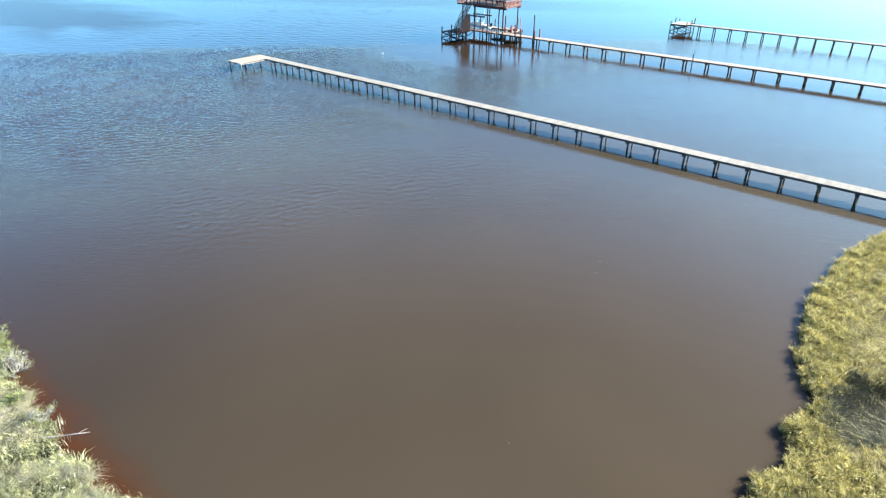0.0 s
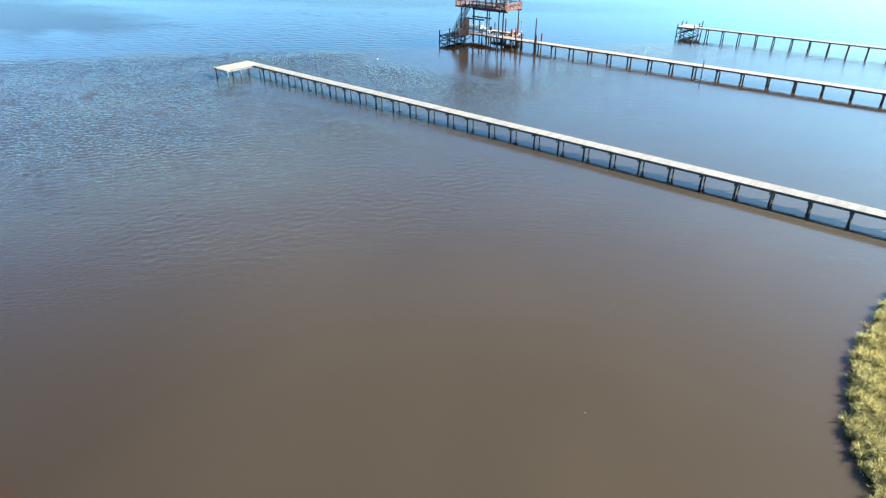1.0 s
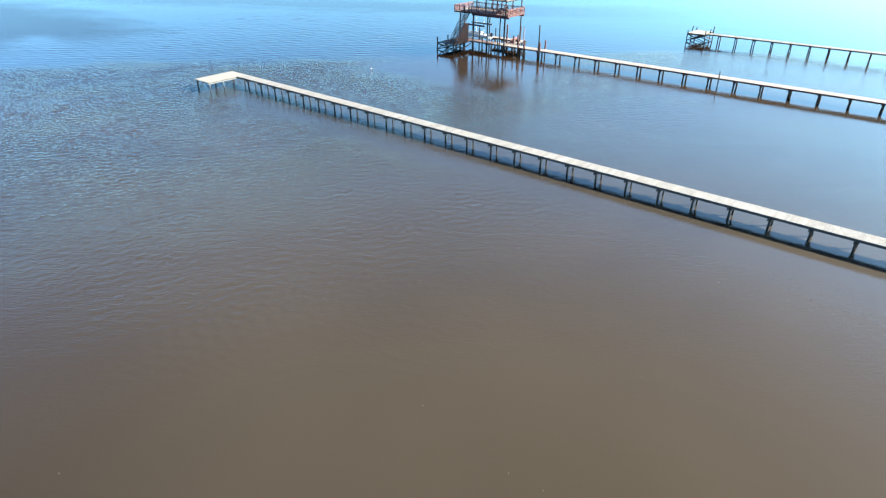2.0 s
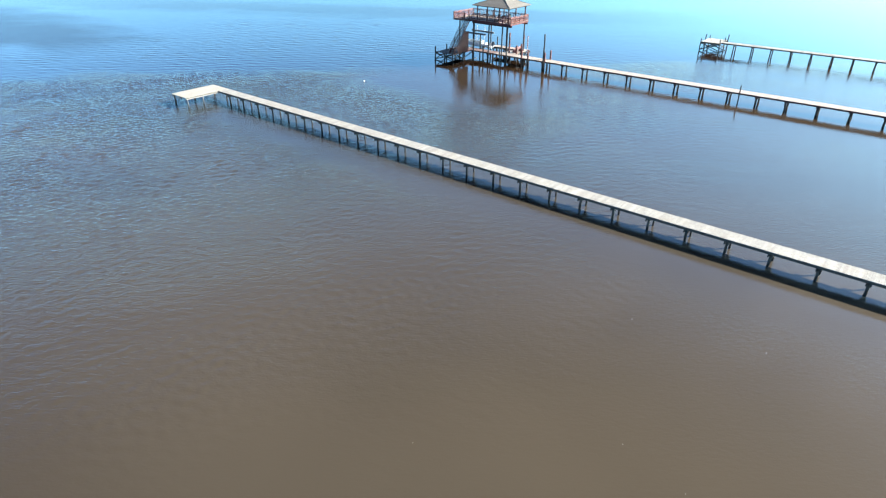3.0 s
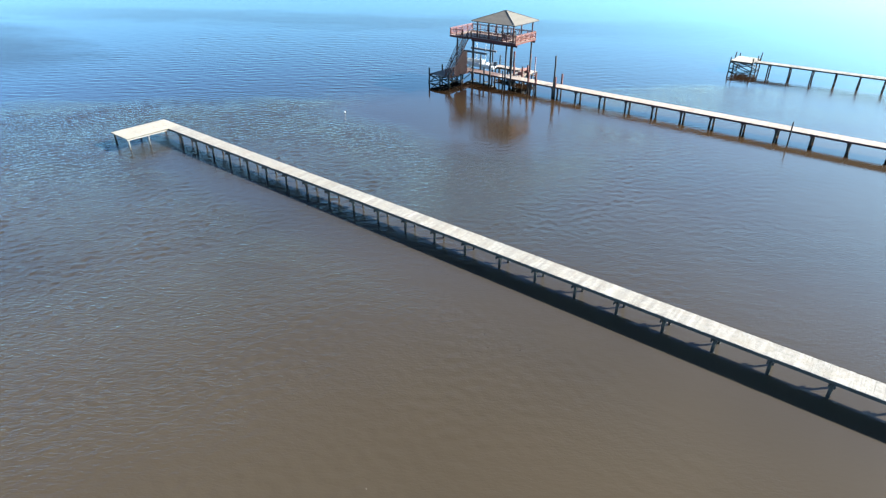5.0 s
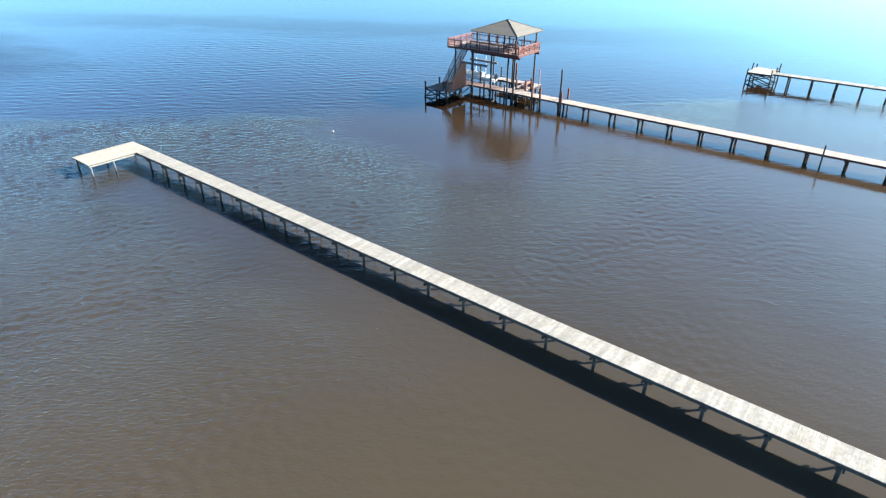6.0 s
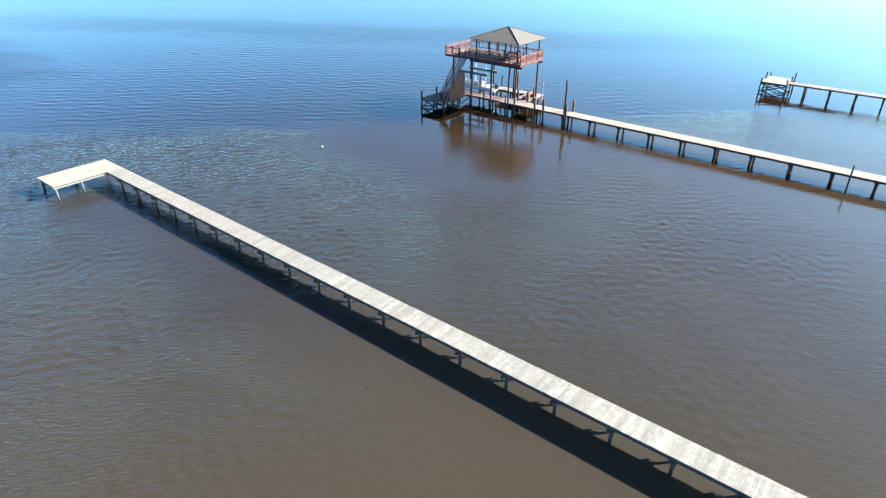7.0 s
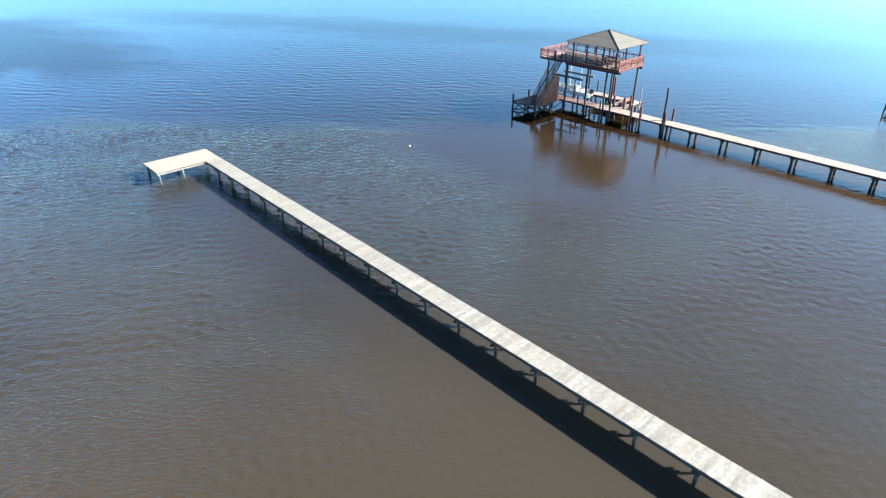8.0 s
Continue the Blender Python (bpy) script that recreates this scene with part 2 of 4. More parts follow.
def make_ground():
    n = Nodes("marsh_soil", 0.95)
    f = n.noise(n.position(), 0.8, 6.0, 0.65, 0.4)
    g = n.noise(n.position(), 7.0, 5.0, 0.65)
    c = n.ramp(f, (0.3, (0.034, 0.028, 0.014)), (0.55, (0.067, 0.056, 0.025)), (0.75, (0.099, 0.085, 0.045)))
    n.colour(n.mix(0.5, c, n.ramp(g, (0.3, tone(0.35)), (0.7, tone(1.0))), "MULTIPLY"))
    n.bump(g, 0.8, 0.08)
    return n.mat


def make_grass(name, a, b, c, patch_scale=0.35, patch=(0.034, 0.043, 0.017)):
    """Grass blades: a colour of its own for each blade, and greener patches."""
    n = Nodes(name, 0.75)
    own = n.node("ShaderNodeNewGeometry").outputs["Random Per Island"]
    col = n.ramp(own, (0.0, a), (0.5, b), (1.0, c))
    f = n.noise(n.position(), patch_scale, 4.0, 0.6, 0.5)
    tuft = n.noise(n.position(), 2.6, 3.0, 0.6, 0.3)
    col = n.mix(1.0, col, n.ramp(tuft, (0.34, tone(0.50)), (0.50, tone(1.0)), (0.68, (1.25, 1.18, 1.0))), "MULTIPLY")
    n.colour(n.mix(n.ramp(f, (0.5, tone(0.0)), (0.66, tone(0.85))), col, n.mix(0.5, col, patch)))
    n.p.inputs["Specular IOR Level"].default_value = 0.25
    through_light = n.node("ShaderNodeBsdfTranslucent")
    n.link(n.p.inputs["Base Color"].links[0].from_socket, through_light.inputs["Color"])
    both = n.t.nodes.new("ShaderNodeMixShader")
    both.inputs[0].default_value = 0.30
    n.link(n.p.outputs[0], both.inputs[1])
    n.link(through_light.outputs[0], both.inputs[2])
    n.link(both.outputs[0], n.t.nodes["Material Output"].inputs["Surface"])
    return n.mat


def make_shingle():
    n = Nodes("asphalt_shingle", 0.9)
    row = n.noise(n.position(2.0, 2.0, 9.0), 2.2, 3.0, 0.6)
    fine = n.noise(n.position(), 40.0, 3.0)
    c = n.ramp(row, (0.3, (0.083, 0.075, 0.064)), (0.7, (0.123, 0.112, 0.095)))
    own = n.node("ShaderNodeObjectInfo").outputs["Random"]
    c = n.mix(1.0, c, n.ramp(own, (0.0, tone(0.85)), (1.0, tone(1.0))), "MULTIPLY")
    n.colour(n.mix(0.3, c, n.ramp(fine, (0.3, tone(0.5)), (0.7, tone(1.0))), "MULTIPLY"))
    n.bump(fine, 0.4, 0.004)
    return n.mat


M_WATER, M_GROUND, M_SHINGLE = make_water(), make_ground(), make_shingle()
M_DECK = make_wood("bleached_deck_board", (0.192, 0.182, 0.161), (0.310, 0.296, 0.268), (14, 1, 14), 0.20, stain=(0.140, 0.120, 0.092), stain_at=(0.46, 0.76), bands=0.28)
M_DECK_TAN = make_wood("tan_deck_board", (0.225, 0.208, 0.172), (0.310, 0.290, 0.248), (14, 1, 14), 0.08, stain=(0.200, 0.160, 0.112), stain_at=(0.50, 0.84), bands=0.12)
M_DECK_PINK = make_wood("pale_red_deck_board", (0.216, 0.171, 0.144), (0.297, 0.252, 0.216), (14, 1, 14), 0.2)
M_FLOOR = make_wood("faded_red_floor_board", (0.165, 0.115, 0.100), (0.240, 0.178, 0.155), (14, 1, 14), 0.25)
M_DECK_BROWN = make_wood("brown_stained_deck_board", (0.118, 0.075, 0.066), (0.180, 0.122, 0.108), (14, 1, 14), 0.3)
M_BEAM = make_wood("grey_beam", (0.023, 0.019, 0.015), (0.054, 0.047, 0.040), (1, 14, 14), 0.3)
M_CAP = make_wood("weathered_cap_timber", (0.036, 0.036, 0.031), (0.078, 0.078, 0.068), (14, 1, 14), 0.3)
M_PILE = make_pile("dark_pile", (0.052, 0.052, 0.044), (0.010, 0.009, 0.007))
M_PILE_PALE = make_pile("pale_pile", (0.225, 0.211, 0.189), (0.072, 0.063, 0.045))
M_PILE_BLUE = make_pile("black_pile", (0.016, 0.015, 0.014), (0.006, 0.006, 0.005))
M_RED = make_wood("red_stained_timber", (0.063, 0.015, 0.013), (0.108, 0.030, 0.025), (14, 14, 1), 0.3, 0.6)
M_RED_DARK = make_wood("dark_red_timber", (0.031, 0.007, 0.006), (0.056, 0.014, 0.013), (14, 14, 1), 0.3, 0.6)
# paler red; sunlight on the boathouse's east railing is put into this colour
M_PINK = make_wood("faded_sunlit_red_timber", (0.180, 0.066, 0.052), (0.252, 0.108, 0.085), (14, 14, 1), 0.25, 0.6)
M_WHITE = make_paint("white_gelcoat", (0.351, 0.356, 0.351), 0.25, 0.93)
M_ALU = make_paint("galvanised_steel", (0.189, 0.194, 0.198), 0.4)
M_BLACK = make_paint("black_plastic", (0.009, 0.009, 0.010), 0.5)
M_BUOY_RED = make_paint("red_plastic", (0.203, 0.023, 0.014), 0.4)
M_CANVAS = make_paint("grey_canvas", (0.072, 0.072, 0.076), 0.9)
M_BARK = make_wood("silvery_dead_wood", (0.270, 0.252, 0.235), (0.400, 0.382, 0.350), (3, 3, 3), 0.15)
M_GRASS_GOLD = make_grass("golden_marsh_grass", (0.090, 0.080, 0.026), (0.405, 0.355, 0.112), (0.580, 0.530, 0.275))
M_GRASS_PALE = make_grass("pale_green_marsh_grass", (0.150, 0.158, 0.060), (0.330, 0.350, 0.175), (0.430, 0.430, 0.290))
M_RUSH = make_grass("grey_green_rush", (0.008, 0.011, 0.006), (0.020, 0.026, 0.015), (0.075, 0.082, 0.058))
M_LEAF = make_grass("shrub_leaf", (0.130, 0.165, 0.040), (0.250, 0.300, 0.090), (0.380, 0.410, 0.190))
M_THATCH = make_grass("bleached_thatch", (0.270, 0.252, 0.160), (0.400, 0.382, 0.272), (0.490, 0.480, 0.375))
M_STRAW = make_grass("golden_straw", (0.100, 0.085, 0.034), (0.320, 0.282, 0.125), (0.480, 0.440, 0.255))


# ---- mesh helpers ----
def part(name, bm, material, parent, label="", at=None, smooth=False):
    """One bmesh as one mesh object under a thing or a part, at a place in the parent's own space."""
    data = bpy.data.meshes.new(name)
    if smooth:
        for f in bm.faces:
            f.smooth = True
    bm.to_mesh(data)
    bm.free()
    data.materials.append(material)
    return piece(name, data, parent, at, label)


def piece(name, data, parent, at=None, label=""):
    ob = new(name, data)
    ob.parent = parent
    if at is not None:
        ob.matrix_basis = at if isinstance(at, Matrix) else Matrix.Translation(at)
    if label:
        ob["label"] = label
    return ob


def empty(name, x, y, z, label, category, group="", kind=""):
    ob = new(name)
    ob.location = (x, y, z)
    return tagged(ob, label, category, group, kind)


def add_box(bm, lo, hi, m=None, chamfer=0.0):
    """A box between two corners, with a chamfer round its top."""
    (x0, y0, z0), (x1, y1, z1) = lo, hi
    c = chamfer
    rings = [(0, z0), (0, z1 - c), (c, z1)] if c else [(0, z0), (0, z1)]
    rows = []
    for inset, z in rings:
        rows.append([bm.verts.new((x, y, z)) for x, y in ((x0 + inset, y0 + inset), (x1 - inset, y0 + inset), (x1 - inset, y1 - inset), (x0 + inset, y1 - inset))])
    for a, b in zip(rows, rows[1:]):
        for i in range(4):
            bm.faces.new((a[i], a[(i + 1) % 4], b[(i + 1) % 4], b[i]))
    bm.faces.new(rows[0][::-1])
    bm.faces.new(rows[-1])
    if m is not None:
        bmesh.ops.transform(bm, matrix=m, verts=[v for r in rows for v in r])
    return bm


def add_tube(bm, path, radii, sides=8, cap=True):
    """A tapering tube along a list of points."""
    rings = []
    for i, p in enumerate(path):
        a, b = path[max(i - 1, 0)], path[min(i + 1, len(path) - 1)]
        way = (Vector(b) - Vector(a)).normalized()
        side = way.orthogonal().normalized()
        other = way.cross(side)
        rings.append([bm.verts.new(Vector(p) + radii[i] * (math.cos(u) * side + math.sin(u) * other)) for u in (2 * math.pi * k / sides for k in range(sides))])
    for a, b in zip(rings, rings[1:]):
        for k in range(sides):
            bm.faces.new((a[k], a[(k + 1) % sides], b[(k + 1) % sides], b[k]))
    if cap:
        bm.faces.new(rings[0][::-1])
        bm.faces.new(rings[-1])
    return bm


def box_data(name, size, material, chamfer=0.006):
    """Mesh data of a piece centred on its own middle, to be shared by alike pieces."""
    bm = bmesh.new()
    sx, sy, sz = (v / 2 for v in size)
    add_box(bm, (-sx, -sy, -sz), (sx, sy, sz), None, min(chamfer, sx * 0.4, sy * 0.4, sz * 0.8))
    data = bpy.data.meshes.new(name)
    bm.to_mesh(data)
    bm.free()
    data.materials.append(material)
    return data


def pile_data(name, radius, bottom, top, material, square=False, seed=0, lean=0.02):
    """Mesh data of a pile that stands at its own origin, slightly crooked and worn, with a domed or sawn head."""
    rng = random.Random(seed)
    bm = bmesh.new()
    steps = 7
    path, radii = [], []
    for i in range(steps):
        f = i / (steps - 1)
        path.append((rng.uniform(-lean, lean), rng.uniform(-lean, lean), bottom + (top - bottom) * f))
        radii.append(radius * (1.06 - 0.12 * f) * rng.uniform(0.96, 1.04))
    if not square:
        path.append((path[-1][0], path[-1][1], top + 0.03))
        radii.append(radius * 0.7)
    add_tube(bm, path, radii, 4 if square else 9)
    data = bpy.data.meshes.new(name)
    if not square:
        for f in bm.faces:
            f.smooth = len(f.verts) == 4
    bm.to_mesh(data)
    bm.free()
    data.materials.append(material)
    return data


def joined_boards(name, boards, material, parent):
    """Boards (lo, hi) that are too far off to pick apart, as one mesh."""
    bm = bmesh.new()
    for lo, hi in boards:
        add_box(bm, lo, hi)
    ob = part(name, bm, material, parent)
    ob["kind"] = "stuff"
    return ob


# ---- water and land ----
def signed_shore(x, y):
    """Metres into the water from the bank: positive over the river, negative on land."""
    south = np.interp(x, [-75, -50, -39, -33, -28, -23, -18, -10], [6.5, 5.8, 5.2, 4.7, 4.5, 4.65, 5.7, 6.6]) + 0.25 * np.sin(x * 1.7) + 0.15 * np.sin(x * 4.1)
    east = np.interp(y, [10, 17, 21.6, 23.5, 25.4, 28.0, 30.6, 33.2, 37.6, 41.6, 45.5, 49.1, 52.8, 55.2, 58, 75, 150],
                     [0.5, -0.4, -0.8, -0.9, 0.3, -0.65, 0.3, -1.2, -1.9, -2.1, -1.9, -1.4, -0.45, 0.3, 3.0, 5.0, 6.0]) + 0.12 * np.sin(y * 2.9) + 0.08 * np.sin(y * 6.3)
    a, b = y - south, east - x
    k = 3.0  # rounds the corner where the two banks meet
    h = np.clip(0.5 + 0.5 * (b - a) / k, 0, 1)
    rounded = b * (1 - h) + a * h - k * h * (1 - h)
    return np.where((x < -15) | (y > 20), np.minimum(a, b), rounded)


def ground_height(x, y):
    d = -signed_shore(x, y)
    rise = np.clip(d / 0.5, -1, 1)
    hollow = 0.42 * np.exp(-((x - 2.6) ** 2 / 1.8 + (y - 31.2) ** 2 / 4.0) ** 2)
    return 0.16 * rise - hollow + 0.02 * np.clip(d, 0, 30) ** 0.9 + 0.05 * np.sin(x * 2.3 + 0.7 * y) * np.sin(y * 1.9 - x) - 0.02


def build_land():
    far = np.array([80, 130, 220, 400, 800, 1600, 3000.0])
    xs = np.concatenate([-75 - far[::-1], np.arange(-75, -42, 1.0), np.arange(-42, 8, 0.35), np.arange(8, 50, 1.5), 50 + far])
    ys = np.concatenate([-50 - far[::-1], np.arange(-50, -6, 1.5), np.arange(-6, 60, 0.35), np.arange(60, 165, 3.0), 165 + far])
    gx, gy = np.meshgrid(xs, ys)
    gz = ground_height(gx, gy)
    gz = np.where(signed_shore(gx, gy) > 1.5, -1.2, gz)
    verts = np.stack([gx.ravel(), gy.ravel(), gz.ravel()], 1)
    nx = len(xs)
    i = (np.arange(len(ys) - 1)[:, None] * nx + np.arange(nx - 1)[None, :]).ravel()
    faces = np.stack([i, i + 1, i + nx + 1, i + nx], 1)
    data = bpy.data.meshes.new("ground")
    data.from_pydata(verts.tolist(), [], faces.tolist())
    data.polygons.foreach_set("use_smooth", [True] * len(faces))
    data.materials.append(M_GROUND)
    return tagged(new("ground", data), "low marsh soil along the river bank, brown and uneven", "ground", kind="structure")


def ease(v, lo, hi):
    f = np.clip((v - lo) / (hi - lo), 0, 1)
    return f * f * (3 - 2 * f)


def patchy(x, y, size, seed):
    """A slow uneven field between about -1 and 1, with forms of that many metres."""
    rng = np.random.default_rng(seed)
    total = np.zeros_like(x)
    for _ in range(9):
        a, k = rng.uniform(0, 2 * np.pi), 2 * np.pi / (size * rng.uniform(0.6, 1.7))
        total += np.sin((x * np.cos(a) + y * np.sin(a)) * k + rng.uniform(0, 6.28))
    return total / 4.0


def wave_train(x, y, shortest, longest, heading, spread, count, seed):
    """A sum of small waves that run roughly one way, of slope about 1."""
    rng = np.random.default_rng(seed)
    total = np.zeros_like(x)
    for _ in range(count):
        a = heading + rng.normal(0, spread)
        k = 2 * np.pi / (shortest * (longest / shortest) ** rng.random())
        phase = (x * np.cos(a) + y * np.sin(a)) * k + rng.uniform(0, 6.28)
        total += np.sin(phase + 0.5 * np.sin(0.13 * k * (y * np.cos(a) - x * np.sin(a)) + rng.uniform(0, 6.28))) / k
    return total * (2.0 / count) ** 0.5


def wave_height(x, y):
    """Chop on the shoal, long ripples over the channel, calm under the banks and in the lee of the piers."""
    shoal = x - y + 168 + 5.0 * patchy(x, y, 26.0, 1)
    near = ease(shoal, -7, 7)
    fetch = 0.78 * y - 0.63 * x + 5.0 * patchy(x, y, 22.0, 2)
    chop = near * (0.72 + 0.28 * patchy(x, y, 15.0, 3)) * (1 - 0.76 * ease(x + 6 * patchy(x, y, 30.0, 4), -70, -30)) * (0.04 + 0.96 * ease(fetch, 24, 54))
    lee = np.clip(1 - (np.abs(y - 57.5 + patchy(x, y, 9.0, 5)) - 2.0) / 3.5, 0, 1) * ease(x, -92, -84) * 0.7
    lee = np.maximum(lee, np.clip(1 - (np.abs(y - 93) - 11) / 7, 0, 1) * np.clip(1 - (np.abs(x + 68) - 11) / 9, 0, 1) * 0.90)
    lee = np.maximum(lee, np.clip(1 - (np.abs(y - 101) - 3) / 5, 0, 1) * ease(x, -76, -66) * 0.7)
    chop = np.clip(chop, 0, 1.2) * (1 - lee)
    roll = (1 - 0.82 * near) * (1 - lee) * (0.8 + 0.3 * patchy(x, y, 18.0, 6)) * ease(fetch, 30, 70)
    view = math.radians(129.25)  # the way out across the bay
    return 0.150 * chop * wave_train(x, y, 0.55, 1.15, view + 0.45, 1.0, 46, 7) + 0.030 * roll * wave_train(x, y, 0.95, 2.6, view - 0.2, 0.35, 26, 8)


def build_water():
    """One sheet to the horizon, fine enough over the bay to carry its waves."""
    far = np.array([6, 14, 30, 60, 120, 250, 500, 1000, 1900, 2850.0])
    xs = np.concatenate([-152 - far[::-1], np.arange(-152, -134, 0.5), np.arange(-134, -30, 0.19), np.arange(-30, -18, 0.5), -18 + far])
    ys = np.concatenate([14 - far[::-1], np.arange(14, 108, 0.19), np.arange(108, 132, 0.4), 132 + far])
    gx, gy = np.meshgrid(xs, ys)
    inside = ease(gx, -150, -138) * ease(-gx, 20, 26) * ease(gy, 15, 22) * ease(-gy, -130, -116)
    gz = wave_height(gx, gy) * inside
    nx = len(xs)
    i = (np.arange(len(ys) - 1)[:, None] * nx + np.arange(nx - 1)[None, :]).ravel()
    faces = np.stack([i, i + 1, i + nx + 1, i + nx], 1)
    data = bpy.data.meshes.new("water")
    data.vertices.add(gx.size)
    data.vertices.foreach_set("co", np.stack([gx.ravel(), gy.ravel(), gz.ravel()], 1).ravel())
    data.loops.add(faces.size)
    data.loops.foreach_set("vertex_index", faces.ravel().astype(np.int32))
    data.polygons.add(len(faces))
    data.polygons.foreach_set("loop_start", np.arange(0, faces.size, 4, dtype=np.int32))
    data.update(calc_edges=True)
    data.polygons.foreach_set("use_smooth", [True] * len(faces))
    data.materials.append(M_WATER)
    return tagged(new("water", data), "brown tannin river water with light wind ripples", "water", kind="structure")


build_land()
build_water()


# ---- piers ----
PITCH = 0.15  # one deck board and its gap


def deck_boards(pier, x0, x1, y0, y1, top, material, singles, rng):
    """Deck boards laid across a walkway; those whose place lies in the stretch `singles` are parts of their own."""
    ox, oy, oz = pier.location
    length = y1 - y0
    shared = [box_data("deck_board", (PITCH - 0.002, length + d, 0.038), material, 0.002) for d in (0.0, 0.008, -0.008, 0.012)]
    rest, count = [], int(round((x1 - x0) / PITCH))
    for i in range(count):
        x = x0 + (i + 0.5) * PITCH
        lift = rng.uniform(-0.004, 0.006)
        shift = rng.uniform(-0.005, 0.005)
        if singles[0] <= x <= singles[1]:
            piece("deck_board", rng.choice(shared), pier, pose(x - ox, (y0 + y1) / 2 + shift - oy, top - 0.019 + lift - oz, rng.uniform(-0.3, 0.3), 0, rng.uniform(-0.35, 0.35)))
        else:
            rest.append(((x - PITCH / 2 + 0.004 - ox, y0 + shift - oy, top - 0.038 + lift - oz), (x + PITCH / 2 - 0.004 - ox, y1 + shift - oy, top + lift - oz)))
    if rest:
        joined_boards("decking", rest, material, pier)


def lengthwise_boards(name, pier, x0, x1, y0, y1, top, material, rng):
    """A platform's boards, laid side by side along x, one mesh."""
    ox, oy, oz = pier.location
    count = round((y1 - y0) / PITCH)
    pitch = (y1 - y0) / count
    rest = []
    for i in range(count):
        y = y0 + i * pitch
        rest.append(((x0 - ox + rng.uniform(-0.01, 0.01), y + 0.003 - oy, top - 0.038 - oz), (x1 - ox, y + pitch - 0.003 - oy, top + rng.uniform(-0.003, 0.005) - oz)))
    joined_boards(name, rest, material, pier)


def long_beam(name, pier, x0, x1, y, top, width, depth, material, label=""):
    ox, oy, oz = pier.location
    bm = bmesh.new()
    add_box(bm, (x0 - ox, y - width / 2 - oy, top - depth - oz), (x1 - ox, y + width / 2 - oy, top - oz))
    return part(name, bm, material, pier, label)


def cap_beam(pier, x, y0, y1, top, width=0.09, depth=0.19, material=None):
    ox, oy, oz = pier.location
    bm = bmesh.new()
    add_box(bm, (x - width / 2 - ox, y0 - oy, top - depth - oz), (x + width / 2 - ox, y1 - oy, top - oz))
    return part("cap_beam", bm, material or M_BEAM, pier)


def brace(pier, a, b, material, width=0.045, depth=0.14):
    """A sawn plank from a to b, on edge."""
    a, b = Vector(a) - pier.location, Vector(b) - pier.location
    way = b - a
    bm = bmesh.new()
    add_box(bm, (0, -width / 2, -depth / 2), (way.length, width / 2, depth / 2))
    ob = part("brace", bm, material, pier)
    ob.matrix_basis = Matrix.Translation(a) @ way.to_track_quat("X", "Z").to_matrix().to_4x4()
    return ob


def build_main_pier():
    rng = random.Random(3)
    top, y0, y1 = 1.28, 60.0, 61.48
    pier = empty("pier", -40, 60.7, 0, "long narrow bleached timber pier with an end platform", "pier")
    ox, oy, oz = pier.location
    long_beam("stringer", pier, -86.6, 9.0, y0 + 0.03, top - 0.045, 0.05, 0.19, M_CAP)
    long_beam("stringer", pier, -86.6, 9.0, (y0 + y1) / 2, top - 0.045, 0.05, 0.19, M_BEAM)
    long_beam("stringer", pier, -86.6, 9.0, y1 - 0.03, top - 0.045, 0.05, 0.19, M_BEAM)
    near = [pile_data("support_post", 0.105, -2.0, top - 0.05, M_PILE, seed=s, lean=0.009) for s in range(4)]
    slim = [pile_data("support_post", 0.085, -2.0, top - 0.05, M_PILE, seed=s + 9, lean=0.009) for s in range(4)]
    for k in range(-4, 28):
        x = -2.6 - 3.03 * k + rng.uniform(-0.06, 0.06)
        piece("support_post", rng.choice(near), pier, pose(x - ox, y0 + 0.20 - oy, 0, rng.uniform(-1.2, 1.2), rng.uniform(-1.2, 1.2), rng.uniform(0, 360)))
        piece("support_post", rng.choice(slim), pier, pose(x + 0.05 - ox, y1 - 0.20 - oy, 0, rng.uniform(-1.2, 1.2), rng.uniform(-1.2, 1.2), rng.uniform(0, 360)))
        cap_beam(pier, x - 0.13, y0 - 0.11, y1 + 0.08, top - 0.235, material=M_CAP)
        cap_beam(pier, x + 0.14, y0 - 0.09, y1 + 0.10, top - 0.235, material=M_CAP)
    # the end platform, which turns towards the bank side
    px0, px1, py0 = -90.1, -86.6, 55.3
    for x in (px0 + 0.06, (px0 + px1) / 2, px1 - 0.06):
        bm = bmesh.new()
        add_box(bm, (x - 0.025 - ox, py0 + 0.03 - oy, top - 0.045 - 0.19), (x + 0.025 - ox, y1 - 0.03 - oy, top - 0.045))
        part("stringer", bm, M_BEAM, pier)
    pale = pile_data("support_post", 0.075, -2.0, top - 0.05, M_PILE_PALE, True, 5, 0.01)
    for x, y, data in ((px0 + 0.2, py0 + 0.25, near[0]), (px1 - 0.12, py0 + 0.2, pale), (px0 + 0.2, 58.3, near[1]), (px1 - 0.12, 57.7, pale), (px0 + 0.2, y1 - 0.2, near[2]), (px1 - 0.3, y1 - 0.2, slim[0])):
        piece("support_post", data, pier, pose(x - ox, y - oy, 0, 0, 0, 45))
    for y in (py0 + 0.3, 58.2):
        cap_beam(pier, (px0 + px1) / 2, y, y + 0.09, top - 0.235)
    fascia = bmesh.new()
    add_box(fascia, (px1 - 0.030 - ox, py0 - oy, top - 0.25), (px1 + 0.008 - ox, y0 - 0.02 - oy, top - 0.13))
    part("fascia", fascia, M_PILE_PALE, pier, "pale painted fascia board")
    lengthwise_boards("platform_decking", pier, px0, px1 + 0.01, py0, y1, top, M_DECK_TAN, rng)
    deck_boards(pier, px1 + 0.02, 9.0, y0, y1, top, M_DECK, (-56.0, -12.0), rng)
    return pier


